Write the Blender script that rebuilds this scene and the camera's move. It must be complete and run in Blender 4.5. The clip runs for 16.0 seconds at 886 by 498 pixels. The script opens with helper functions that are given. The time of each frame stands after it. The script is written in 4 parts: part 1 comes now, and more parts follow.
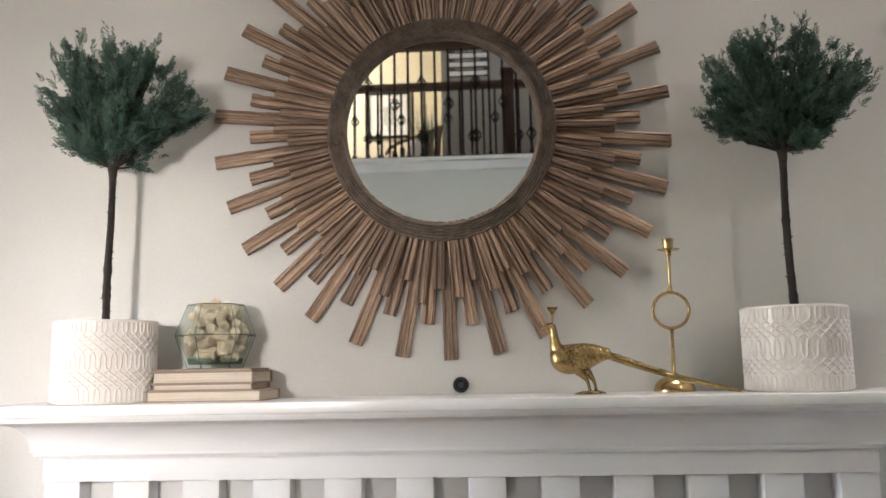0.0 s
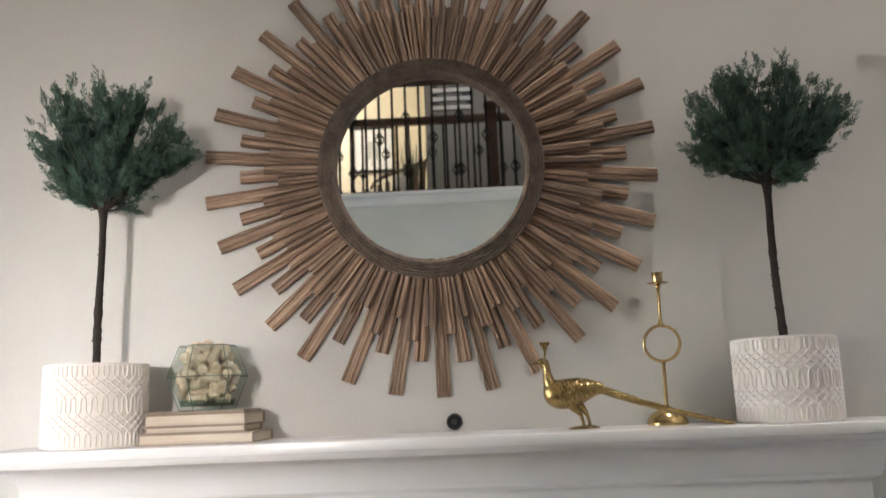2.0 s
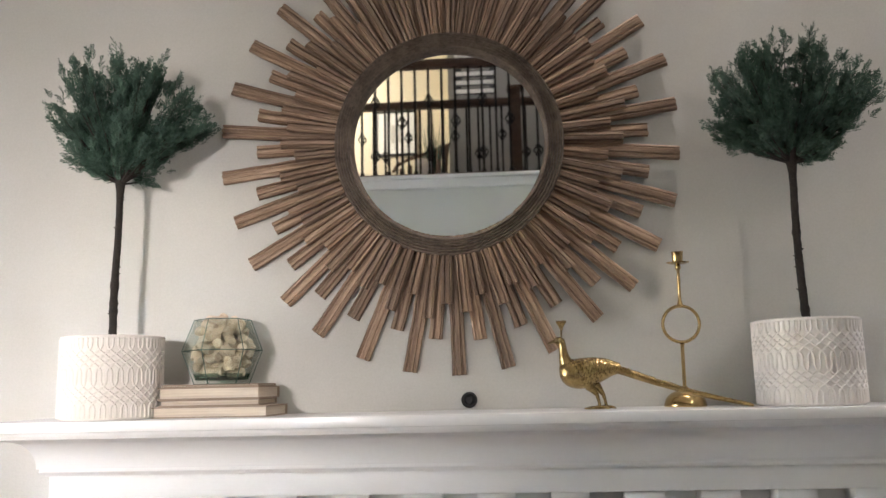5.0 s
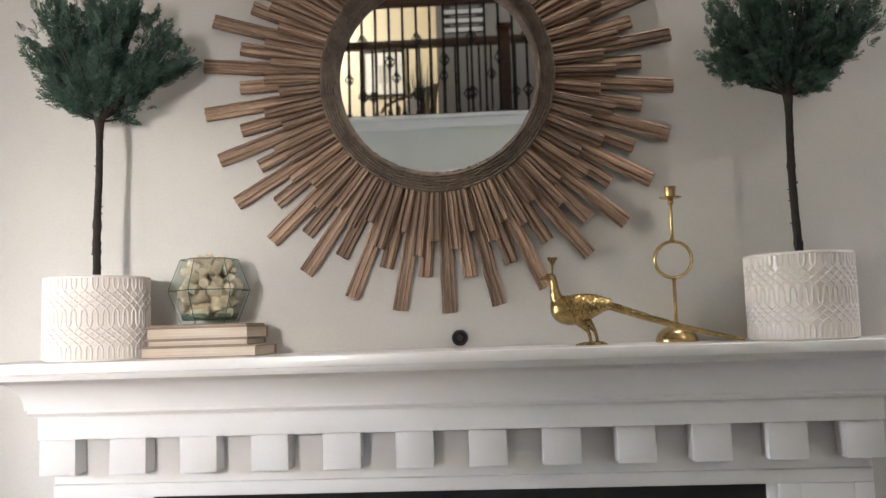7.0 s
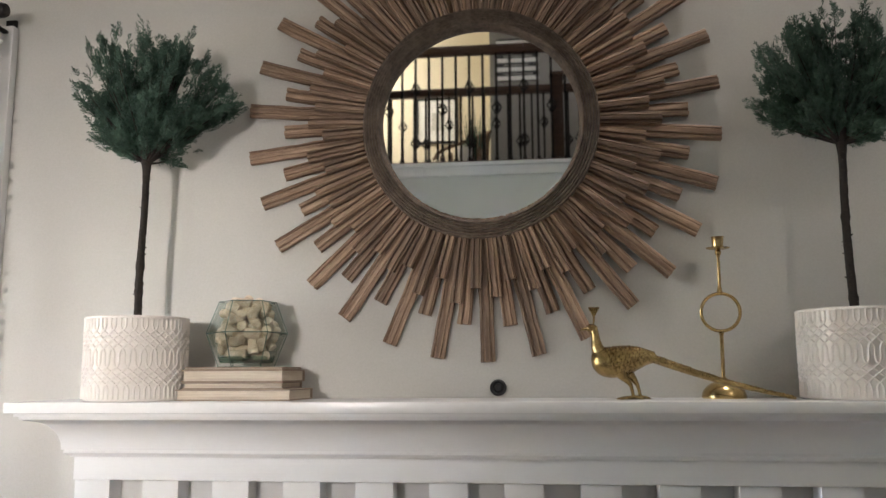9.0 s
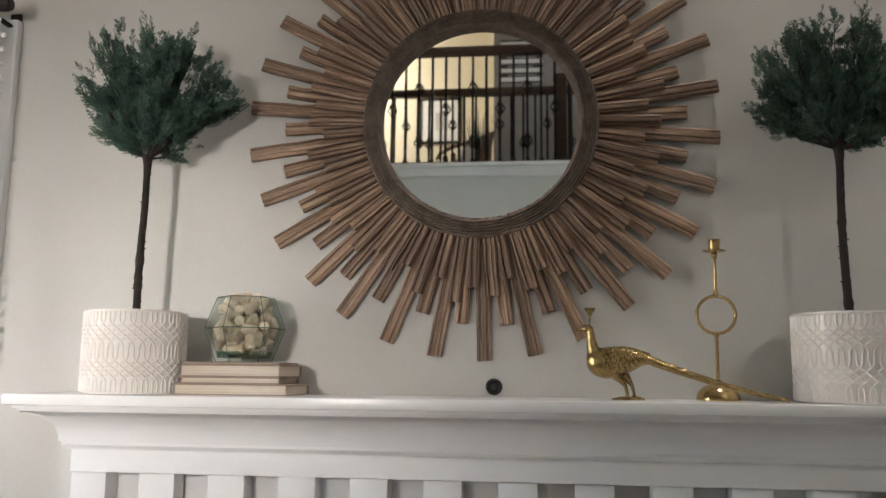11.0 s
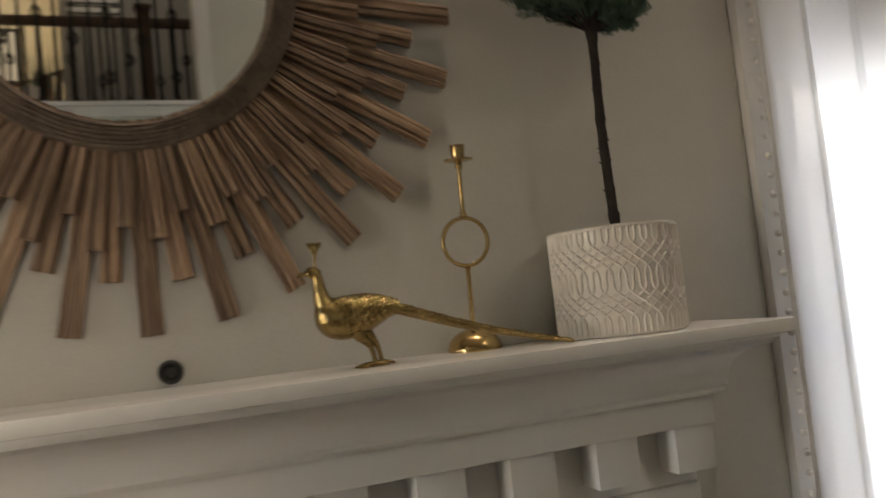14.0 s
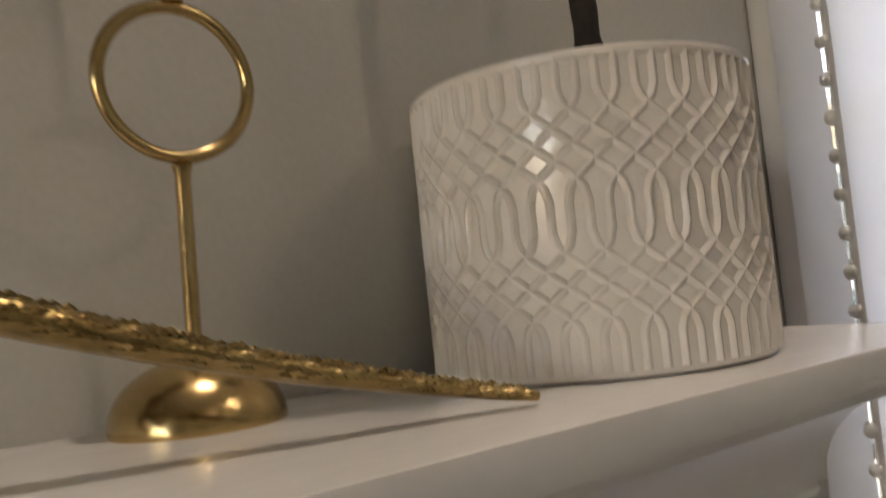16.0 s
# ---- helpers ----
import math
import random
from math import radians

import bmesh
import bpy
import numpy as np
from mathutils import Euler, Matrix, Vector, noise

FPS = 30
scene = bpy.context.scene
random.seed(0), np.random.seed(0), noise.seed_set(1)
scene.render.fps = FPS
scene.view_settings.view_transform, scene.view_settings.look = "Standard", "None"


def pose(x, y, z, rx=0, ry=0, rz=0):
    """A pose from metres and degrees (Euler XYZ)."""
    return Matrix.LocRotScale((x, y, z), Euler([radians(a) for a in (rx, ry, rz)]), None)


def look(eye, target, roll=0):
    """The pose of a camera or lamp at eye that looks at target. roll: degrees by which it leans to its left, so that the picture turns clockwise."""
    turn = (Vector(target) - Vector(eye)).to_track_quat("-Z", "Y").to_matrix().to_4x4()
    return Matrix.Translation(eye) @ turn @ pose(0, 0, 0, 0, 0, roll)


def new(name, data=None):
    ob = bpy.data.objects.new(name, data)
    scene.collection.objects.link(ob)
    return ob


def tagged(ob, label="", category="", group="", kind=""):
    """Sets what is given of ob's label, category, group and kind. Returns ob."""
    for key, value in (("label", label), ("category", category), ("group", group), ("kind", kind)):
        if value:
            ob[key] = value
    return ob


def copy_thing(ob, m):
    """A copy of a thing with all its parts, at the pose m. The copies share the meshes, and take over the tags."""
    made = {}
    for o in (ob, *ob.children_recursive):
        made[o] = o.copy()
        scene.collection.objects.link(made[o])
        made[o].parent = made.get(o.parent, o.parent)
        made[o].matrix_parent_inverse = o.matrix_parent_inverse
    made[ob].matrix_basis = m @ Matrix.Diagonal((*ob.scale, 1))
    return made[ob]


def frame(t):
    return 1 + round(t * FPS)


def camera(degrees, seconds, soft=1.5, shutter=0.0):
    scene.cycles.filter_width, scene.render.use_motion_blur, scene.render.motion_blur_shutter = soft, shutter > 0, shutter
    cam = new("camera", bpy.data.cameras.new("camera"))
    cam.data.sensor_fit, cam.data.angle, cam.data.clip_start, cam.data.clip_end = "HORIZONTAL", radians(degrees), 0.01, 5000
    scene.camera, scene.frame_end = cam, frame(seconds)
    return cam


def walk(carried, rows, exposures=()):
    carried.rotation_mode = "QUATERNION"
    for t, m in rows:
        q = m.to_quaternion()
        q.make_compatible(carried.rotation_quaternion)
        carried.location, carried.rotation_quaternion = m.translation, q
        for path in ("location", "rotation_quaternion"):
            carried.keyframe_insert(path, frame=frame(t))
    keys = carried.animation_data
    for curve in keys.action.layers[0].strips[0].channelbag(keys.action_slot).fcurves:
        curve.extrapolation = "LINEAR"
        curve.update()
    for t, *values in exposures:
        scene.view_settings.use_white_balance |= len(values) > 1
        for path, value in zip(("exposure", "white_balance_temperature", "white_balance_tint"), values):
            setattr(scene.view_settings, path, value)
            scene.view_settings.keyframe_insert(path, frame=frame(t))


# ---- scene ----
cam = camera(56.0, 16.0, 1.5, 0.5)
PATH = [
    (0, (0.095, 0.124, 1.428), (-0.01, 2.103, 1.704), -1.1),
    (0.5, (0.083, 0.117, 1.441), (-0.045, 2.095, 1.711), -1.2),
    (1, (0.082, 0.114, 1.434), (0.004, 2.09, 1.728), -1.2),
    (1.5, (0.084, 0.117, 1.426), (-0.04, 2.092, 1.712), -0.9),
    (2, (0.084, 0.114, 1.436), (0.018, 2.082, 1.787), -2.2),
    (2.5, (0.089, 0.108, 1.438), (0.011, 2.067, 1.838), -1.8),
    (3, (0.091, 0.12, 1.437), (0.048, 2.085, 1.807), 0.1),
    (3.5, (0.088, 0.118, 1.439), (-0.008, 2.089, 1.765), -1.7),
    (4, (0.088, 0.122, 1.435), (-0.028, 2.092, 1.76), -1.2),
    (6.5, (0.106, 0.149, 1.409), (-0.024, 2.131, 1.646), -1.5),
    (7, (0.093, 0.159, 1.414), (-0.009, 2.148, 1.597), -1.8),
    (7.5, (0.11, 0.179, 1.402), (-0.045, 2.163, 1.6), -1.1),
    (8, (0.113, 0.183, 1.41), (-0.098, 2.161, 1.623), -0.7),
    (8.3, (0.108, 0.182, 1.414), (-0.158, 2.145, 1.69), -0.8),
    (8.5, (0.11, 0.182, 1.417), (-0.124, 2.147, 1.712), -0.7),
    (11, (0.123, 0.175, 1.413), (-0.106, 2.14, 1.709), 0.6),
    (11.5, (0.145, 0.175, 1.424), (-0.092, 2.137, 1.736), 0.5),
    (12, (0.045, 0.199, 1.448), (-0.198, 2.177, 1.634), 1.0),
    (12.2, (0.022, 0.220, 1.427), (-0.177, 2.187, 1.601), 1.0),
    (12.5, (-0.015, 0.268, 1.392), (0.099, 2.257, 1.568), -1.0),
    (12.7, (-0.037, 0.313, 1.391), (0.311, 2.277, 1.488), -2.6),
    (13, (-0.071, 0.316, 1.414), (0.362, 2.268, 1.47), -2.6),
    (13.2, (-0.106, 0.344, 1.391), (0.413, 2.275, 1.443), -3.0),
    (13.5, (-0.074, 0.385, 1.431), (0.477, 2.308, 1.401), -3.7),
    (13.7, (-0.05, 0.475, 1.434), (0.552, 2.381, 1.494), -4.0),
    (14, (-0.011, 0.634, 1.432), (0.717, 2.492, 1.575), -6.1),
    (14.2, (-0.005, 0.729, 1.429), (0.858, 2.531, 1.521), -6.2),
    (14.5, (0.011, 0.854, 1.407), (1.183, 2.473, 1.487), -6.5),
    (14.8, (0.042, 0.921, 1.41), (1.344, 2.438, 1.455), -5.9),
    (15, (0.048, 1.009, 1.415), (1.402, 2.481, 1.443), -4.7),
    (15.3, (0.14, 1.116, 1.425), (1.356, 2.699, 1.55), -5.1),
    (15.6, (0.248, 1.251, 1.419), (1.41, 2.861, 1.664), -5.9),
    (16, (0.295, 1.326, 1.416), (1.526, 2.899, 1.529), -5.9),
]
EXPOSURES = [(0.0, 4.5, 6100, 14), (0.5, 4.2, 6100, 14), (1.0, 4.4, 6100, 14), (3.5, 4.4, 6100, 14), (7.0, 4.36, 6100, 14), (7.5, 4.33, 6150, 13), (8.0, 4.3, 6150, 13), (8.5, 4.05, 6150, 13), (11.0, 4.0, 6100, 13), (12.0, 3.88, 6050, 13), (12.5, 4.0, 6150, 13), (12.7, 4.15, 6150, 13), (13.0, 4.3, 6350, 13), (13.5, 3.6, 7000, 14), (14.0, 3.35, 7500, 13),
             (14.5, 2.86, 7900, 12), (14.8, 2.56, 8150, 12), (15.2, 2.66, 8550, 12), (15.6, 3.1, 8100, 13), (16.0, 3.54, 7250, 16)]
walk(cam, [(t, look(eye, target, roll)) for t, eye, target, roll in PATH], EXPOSURES)

# ---- world, sun, lamps ----
world = bpy.data.worlds.new("sky")
scene.world = world
world.use_nodes = True
wn = world.node_tree.nodes
sky = wn.new("ShaderNodeTexSky")
sky.sky_type = "NISHITA"
sky.sun_disc = False
sky.sun_elevation, sky.sun_rotation = radians(52), radians(230)
world.node_tree.links.new(sky.outputs[0], wn["Background"].inputs[0])
wn["Background"].inputs[1].default_value = 0.15


def lamp(name, kind, energy, colour, m, size=0.2):
    data = bpy.data.lights.new(name, kind)
    data.energy, data.color = energy, colour
    if kind == "AREA":
        data.shape, data.size = "DISK", size
    elif kind == "SUN":
        data.angle = size
    else:
        data.shadow_soft_size = size
    ob = new(name, data)
    ob.matrix_world = m
    return ob


lamp("sun", "SUN", 4.0, (1.0, 0.95, 0.87), look((-6, -5, 10), (0, 0, 0)), radians(0.5))
# a lamp at the open side of the room, added daylight from the west, recessed ceiling lights, gallery lights
room = lamp("room_lamp", "AREA", 0.205, (1.0, 0.91, 0.8), look((-0.72, -0.40, 1.60), (-0.86, 1.72, 1.42)), 0.085)
room.data.spread = radians(58)
lamp("ceiling_spot", "AREA", 1.75, (1.0, 0.9, 0.77), look((2.9, -2.5, 4.95), (0.5, 1.7, 1.5)), 0.12)
over = lamp("ceiling_spot", "AREA", 0.40, (1.0, 0.9, 0.78), look((0.75, 1.25, 4.95), (0.68, 1.5, 1.4)), 0.12)
over.data.spread = radians(60)
lamp("gallery_lamp", "AREA", 3.2, (1.0, 0.9, 0.7), look((-2.3, -5.2, 5.1), (-2.0, -6.2, 4.1)), 0.4)
lamp("gallery_lamp", "AREA", 0.34, (1.0, 0.95, 0.88), look((0.3, -4.4, 5.2), (0.3, -4.6, 3.5)), 0.3)
# made-up daylight that fills the left side; no window is known there
west = lamp("added_west_light", "AREA", 0.5, (0.95, 0.96, 1.0), look((-3.22, 0.45, 1.25), (0.0, 0.45, 1.15)), 1.0)
east = lamp("sash_window_light", "AREA", 0.82, (0.76, 0.85, 1.0), look((1.5425, 1.785, 1.33), (1.5425, 0.0, 1.33)), 1.0)
east.data.shape, east.data.size, east.data.size_y = "RECTANGLE", 0.95, 1.4
west.data.shape, west.data.size, west.data.size_y = "RECTANGLE", 1.1, 1.4


# ---- materials ----
def mat(name, c1, c2, rough=0.5, metal=0.0, scale=12.0, bump=0.1, fine=180.0, stretch=(1, 1, 1), coat=0.0, island=0.0, piece=0.0, spread=0.08, distance=0.002):
    m = bpy.data.materials.new(name)
    m.use_nodes = True
    n, l = m.node_tree.nodes, m.node_tree.links
    b = n["Principled BSDF"]
    tc, mp = n.new("ShaderNodeTexCoord"), n.new("ShaderNodeMapping")
    mp.inputs["Scale"].default_value = stretch
    l.new(tc.outputs["Object"], mp.inputs[0])
    big, small = n.new("ShaderNodeTexNoise"), n.new("ShaderNodeTexNoise")
    for t, s in ((big, scale), (small, fine)):
        t.inputs["Scale"].default_value, t.inputs["Detail"].default_value = s, 4.0
        l.new(mp.outputs[0], t.inputs["Vector"])
    mix = n.new("ShaderNodeMix")
    mix.data_type = "RGBA"
    mix.inputs[6].default_value, mix.inputs[7].default_value = (*c1, 1), (*c2, 1)
    f = n.new("ShaderNodeMath")
    f.operation = "ADD"
    l.new(big.outputs["Fac"], f.inputs[0])
    g = n.new("ShaderNodeMath")
    g.operation = "MULTIPLY_ADD"
    g.inputs[1].default_value, g.inputs[2].default_value = 0.6, -0.3
    l.new(small.outputs["Fac"], g.inputs[0])
    l.new(g.outputs[0], f.inputs[1])
    ramp = n.new("ShaderNodeMapRange")
    ramp.inputs["From Min"].default_value, ramp.inputs["From Max"].default_value = 0.3, 0.7
    l.new(f.outputs[0], ramp.inputs["Value"])
    l.new(ramp.outputs[0], mix.inputs[0])
    colour = mix.outputs[2]
    if island or piece:
        hsv = n.new("ShaderNodeHueSaturation")
        src = n.new("ShaderNodeNewGeometry").outputs["Random Per Island"] if island else n.new("ShaderNodeObjectInfo").outputs["Random"]
        r = n.new("ShaderNodeMapRange")
        amount = island or piece
        r.inputs["To Min"].default_value, r.inputs["To Max"].default_value = 1 - amount, 1 + amount
        l.new(src, r.inputs["Value"])
        l.new(r.outputs[0], hsv.inputs["Value"])
        l.new(colour, hsv.inputs["Color"])
        colour = hsv.outputs[0]
    l.new(colour, b.inputs["Base Color"])
    rr = n.new("ShaderNodeMapRange")
    rr.inputs["To Min"].default_value, rr.inputs["To Max"].default_value = max(0.02, rough - spread), min(1, rough + spread)
    l.new(big.outputs["Fac"], rr.inputs["Value"])
    l.new(rr.outputs[0], b.inputs["Roughness"])
    b.inputs["Metallic"].default_value = metal
    b.inputs["Coat Weight"].default_value = coat
    b.inputs["Coat Roughness"].default_value = 0.08
    if bump:
        bp = n.new("ShaderNodeBump")
        bp.inputs["Strength"].default_value, bp.inputs["Distance"].default_value = bump, distance
        l.new(small.outputs["Fac"], bp.inputs["Height"])
        l.new(bp.outputs[0], b.inputs["Normal"])
    return m


def wood(name, dark, light, rough=0.6, piece=0.3, scale=1.0):
    """Grain along the local x axis."""
    m = mat(name, dark, light, rough, 0, 7 * scale, 0.5, 60 * scale, (1.2, 16, 16), piece=piece, distance=0.0015)
    n, l = m.node_tree.nodes, m.node_tree.links
    wave = n.new("ShaderNodeTexNoise")
    wave.inputs["Scale"].default_value, wave.inputs["Detail"].default_value = 30 * scale, 6
    mp = n.new("ShaderNodeMapping")
    mp.inputs["Scale"].default_value = (0.25, 6, 6)
    info = n.new("ShaderNodeObjectInfo")
    mul = n.new("ShaderNodeVectorMath")
    mul.operation = "SCALE"
    mul.inputs[3].default_value = 9.0
    cx = n.new("ShaderNodeCombineXYZ")
    for i in range(3):
        l.new(info.outputs["Random"], cx.inputs[i])
    l.new(cx.outputs[0], mul.inputs[0])
    l.new(mul.outputs[0], mp.inputs["Location"])
    tc = n.new("ShaderNodeTexCoord")
    l.new(tc.outputs["Object"], mp.inputs[0])
    l.new(mp.outputs[0], wave.inputs["Vector"])
    b = n["Principled BSDF"]
    old = b.inputs["Base Color"].links[0].from_socket
    mx = n.new("ShaderNodeMix")
    mx.data_type, mx.blend_type = "RGBA", "MULTIPLY"
    r = n.new("ShaderNodeMapRange")
    r.inputs["From Min"].default_value, r.inputs["From Max"].default_value = 0.42, 0.6
    r.inputs["To Min"].default_value, r.inputs["To Max"].default_value = 0.68, 0.0
    l.new(wave.outputs["Fac"], r.inputs["Value"])
    l.new(r.outputs[0], mx.inputs[0])
    l.new(old, mx.inputs[6])
    mx.inputs[7].default_value = (0.46, 0.39, 0.34, 1)
    l.new(mx.outputs[2], b.inputs["Base Color"])
    return m


def glass(name, tint, rough=0.0):
    m = bpy.data.materials.new(name)
    m.use_nodes = True
    b = m.node_tree.nodes["Principled BSDF"]
    b.inputs["Base Color"].default_value = (*tint, 1)
    b.inputs["Roughness"].default_value = rough
    b.inputs["Transmission Weight"].default_value = 1.0
    b.inputs["IOR"].default_value = 1.45
    return m


def thin_glass(name, tint, gloss=0.1):
    """Clear tinted glass of a thin-walled vessel: light passes straight through, and the surface mirrors a little."""
    m = bpy.data.materials.new(name)
    m.use_nodes = True
    n, l = m.node_tree.nodes, m.node_tree.links
    n.remove(n["Principled BSDF"])
    c, g, x = n.new("ShaderNodeBsdfTransparent"), n.new("ShaderNodeBsdfGlossy"), n.new("ShaderNodeMixShader")
    c.inputs[0].default_value = (*tint, 1)
    g.inputs["Roughness"].default_value = 0.02
    x.inputs[0].default_value = gloss
    l.new(c.outputs[0], x.inputs[1])
    l.new(g.outputs[0], x.inputs[2])
    l.new(x.outputs[0], n["Material Output"].inputs[0])
    return m


def sheer(name):
    m = bpy.data.materials.new(name)
    m.use_nodes = True
    n, l = m.node_tree.nodes, m.node_tree.links
    out = n["Material Output"]
    n.remove(n["Principled BSDF"])
    d, t, c = n.new("ShaderNodeBsdfDiffuse"), n.new("ShaderNodeBsdfTranslucent"), n.new("ShaderNodeBsdfTransparent")
    weave = n.new("ShaderNodeTexNoise")
    weave.inputs["Scale"].default_value = 260
    tc = n.new("ShaderNodeTexCoord")
    l.new(tc.outputs["Object"], weave.inputs["Vector"])
    d.inputs[0].default_value = t.inputs[0].default_value = (0.9, 0.9, 0.91, 1)
    a, b = n.new("ShaderNodeMixShader"), n.new("ShaderNodeMixShader")
    a.inputs[0].default_value = 0.78
    r = n.new("ShaderNodeMapRange")
    r.inputs["To Min"].default_value, r.inputs["To Max"].default_value = 0.01, 0.05
    l.new(weave.outputs["Fac"], r.inputs["Value"])
    l.new(d.outputs[0], a.inputs[1])
    l.new(t.outputs[0], a.inputs[2])
    l.new(r.outputs[0], b.inputs[0])
    l.new(a.outputs[0], b.inputs[1])
    l.new(c.outputs[0], b.inputs[2])
    l.new(b.outputs[0], out.inputs[0])
    return m


WALL = mat("wall_paint", (0.495, 0.485, 0.452), (0.56, 0.545, 0.515), 0.55, 0, 3, 0.12, 260)
FARWALL = mat("opposite_wall_paint", (0.69, 0.70, 0.665), (0.73, 0.74, 0.70), 0.7, 0, 3, 0.1, 260)
CREAM = mat("cream_wall_paint", (0.72, 0.65, 0.5), (0.76, 0.69, 0.54), 0.7, 0, 3, 0.1, 260)
# dark grey that carries the shade on the gallery's side wall
GREY = mat("shaded_wall_grey", (0.26, 0.25, 0.23), (0.30, 0.285, 0.265), 0.7, 0, 3, 0.1, 260)
TRIM = mat("white_trim_paint", (0.665, 0.657, 0.65), (0.695, 0.687, 0.68), 0.44, 0, 4, 0.03, 120, (1, 2.5, 2.5), spread=0.02)
SHELF = mat("glossy_shelf_paint", (0.72, 0.71, 0.7), (0.78, 0.77, 0.76), 0.25, 0, 5, 0.03, 60, (1, 2.5, 2.5), spread=0.02)
WHITE = mat("bright_white_paint", (0.83, 0.83, 0.82), (0.88, 0.88, 0.87), 0.4, 0, 6, 0.05, 90)
CEIL = mat("ceiling_paint", (0.75, 0.74, 0.72), (0.8, 0.79, 0.77), 0.8, 0, 4, 0.2, 200)
FLOOR = wood("floor_wood", (0.17, 0.12, 0.08), (0.26, 0.19, 0.13), 0.4, 0.2, 0.5)
RAYWOOD = wood("reclaimed_wood", (0.16, 0.100, 0.064), (0.47, 0.335, 0.235), 0.62, 0.3)
FRAMEWOOD = mat("grey_brown_wood", (0.075, 0.056, 0.042), (0.175, 0.133, 0.102), 0.65, 0, 45, 0.7, 160)
MIRROR = mat("mirror_silver", (0.92, 0.925, 0.92), (0.92, 0.925, 0.92), 0.02, 1.0, 4, 0.0, spread=0.0)
MIRROR.node_tree.nodes["Principled BSDF"].inputs["Roughness"].default_value = 0.0
BRASS = mat("polished_brass", (0.47, 0.330, 0.145), (0.60, 0.435, 0.205), 0.22, 1.0, 25, 0.12, 240, spread=0.08)
BIRDBRASS = mat("cast_brass", (0.23, 0.160, 0.064), (0.46, 0.335, 0.148), 0.19, 1.0, 30, 0.7, 170, spread=0.08, distance=0.0022)
CERAMIC = mat("white_glazed_ceramic", (0.69, 0.640, 0.590), (0.75, 0.70, 0.65), 0.5, 0, 14, 0.45, 70, coat=0.8)
cb = CERAMIC.node_tree.nodes["Principled BSDF"]
cb.inputs["Specular IOR Level"].default_value = 0.25
cb.inputs["Coat Roughness"].default_value = 0.04
CERAMIC.node_tree.links.new(cb.inputs["Normal"].links[0].from_socket, cb.inputs["Coat Normal"])
LEAF = mat("cypress_needles", (0.029, 0.065, 0.045), (0.060, 0.114, 0.079), 0.75, 0, 20, 0.0, island=0.28)
BARK = mat("dark_bark", (0.012, 0.009, 0.008), (0.035, 0.026, 0.02), 0.85, 0, 60, 0.8, 300)
SOIL = mat("dark_soil", (0.02, 0.015, 0.01), (0.05, 0.04, 0.03), 0.95, 0, 60, 1.0, 200)
PAGES = mat("aged_page_edges", (0.64, 0.545, 0.44), (0.84, 0.75, 0.63), 0.85, 0, 9, 0.8, 90, (0.6, 0.6, 30))
# pale cloth darkened: the shadow lines between books are put into its colour
COVER = mat("shadow_line_cloth", (0.27, 0.20, 0.15), (0.36, 0.28, 0.21), 0.7, 0, 20, 0.3, 500)
CORK = mat("cork", (0.64, 0.51, 0.38), (0.90, 0.78, 0.63), 0.85, 0, 60, 0.5, 240, piece=0.22)
SEAM = mat("dark_teal_glass", (0.07, 0.12, 0.105), (0.12, 0.19, 0.17), 0.12, 0, 20, 0.0)
BOWLGLASS = thin_glass("green_tinted_glass", (0.895, 0.915, 0.895), 0.055)
BASEGLASS = thin_glass("teal_base_glass", (0.60, 0.76, 0.72), 0.16)
PANE = glass("window_glass", (1, 1, 1))
BLACK = mat("black_plastic", (0.008, 0.008, 0.009), (0.014, 0.014, 0.014), 0.65, 0, 20, 0.1, 200)
GRANITE = mat("black_granite", (0.005, 0.005, 0.007), (0.014, 0.013, 0.015), 0.22, 0, 60, 0.0, 400)
IRON = mat("black_wrought_iron", (0.012, 0.011, 0.011), (0.03, 0.027, 0.025), 0.5, 0.6, 40, 0.3, 200)
RAILWOOD = mat("dark_stained_wood", (0.045, 0.021, 0.013), (0.09, 0.043, 0.024), 0.4, 0, 6, 0.2, 60, (1, 12, 12))
SHEER = sheer("white_sheer_linen")
FLUFF = mat("white_cotton", (0.68, 0.67, 0.66), (0.76, 0.75, 0.74), 0.95, 0, 60, 0.8, 400)
WOVEN = mat("woven_bamboo", (0.30, 0.24, 0.165), (0.47, 0.40, 0.30), 0.8, 0, 12, 0.8, 60, (0.6, 3, 26))
wn2, wl2 = WOVEN.node_tree.nodes, WOVEN.node_tree.links
through_light, both = wn2.new("ShaderNodeBsdfTranslucent"), wn2.new("ShaderNodeMixShader")
through_light.inputs[0].default_value = (0.58, 0.50, 0.38, 1)
both.inputs[0].default_value = 0.6
wl2.new(wn2["Principled BSDF"].outputs[0], both.inputs[1])
wl2.new(through_light.outputs[0], both.inputs[2])
wl2.new(both.outputs[0], wn2["Material Output"].inputs[0])
SHADEBAND = mat("shade_lining", (0.72, 0.71, 0.72), (0.78, 0.77, 0.77), 0.8, 0, 12, 0.3, 300)
SIDING = mat("yellow_siding", (0.7, 0.62, 0.46), (0.78, 0.7, 0.54), 0.7, 0, 2, 0.2, 40)
DARKPANE = mat("dark_window_pane", (0.03, 0.035, 0.04), (0.06, 0.065, 0.07), 0.1, 0, 2, 0)
ROOF = mat("grey_shingles", (0.08, 0.075, 0.07), (0.14, 0.13, 0.12), 0.9, 0, 6, 0.6, 60)
# almond tone darkened: the shade of the backlit frames is put into the colour
SASH = mat("shaded_almond_vinyl", (0.30, 0.26, 0.205), (0.35, 0.31, 0.25), 0.45, 0, 6, 0.05, 90)
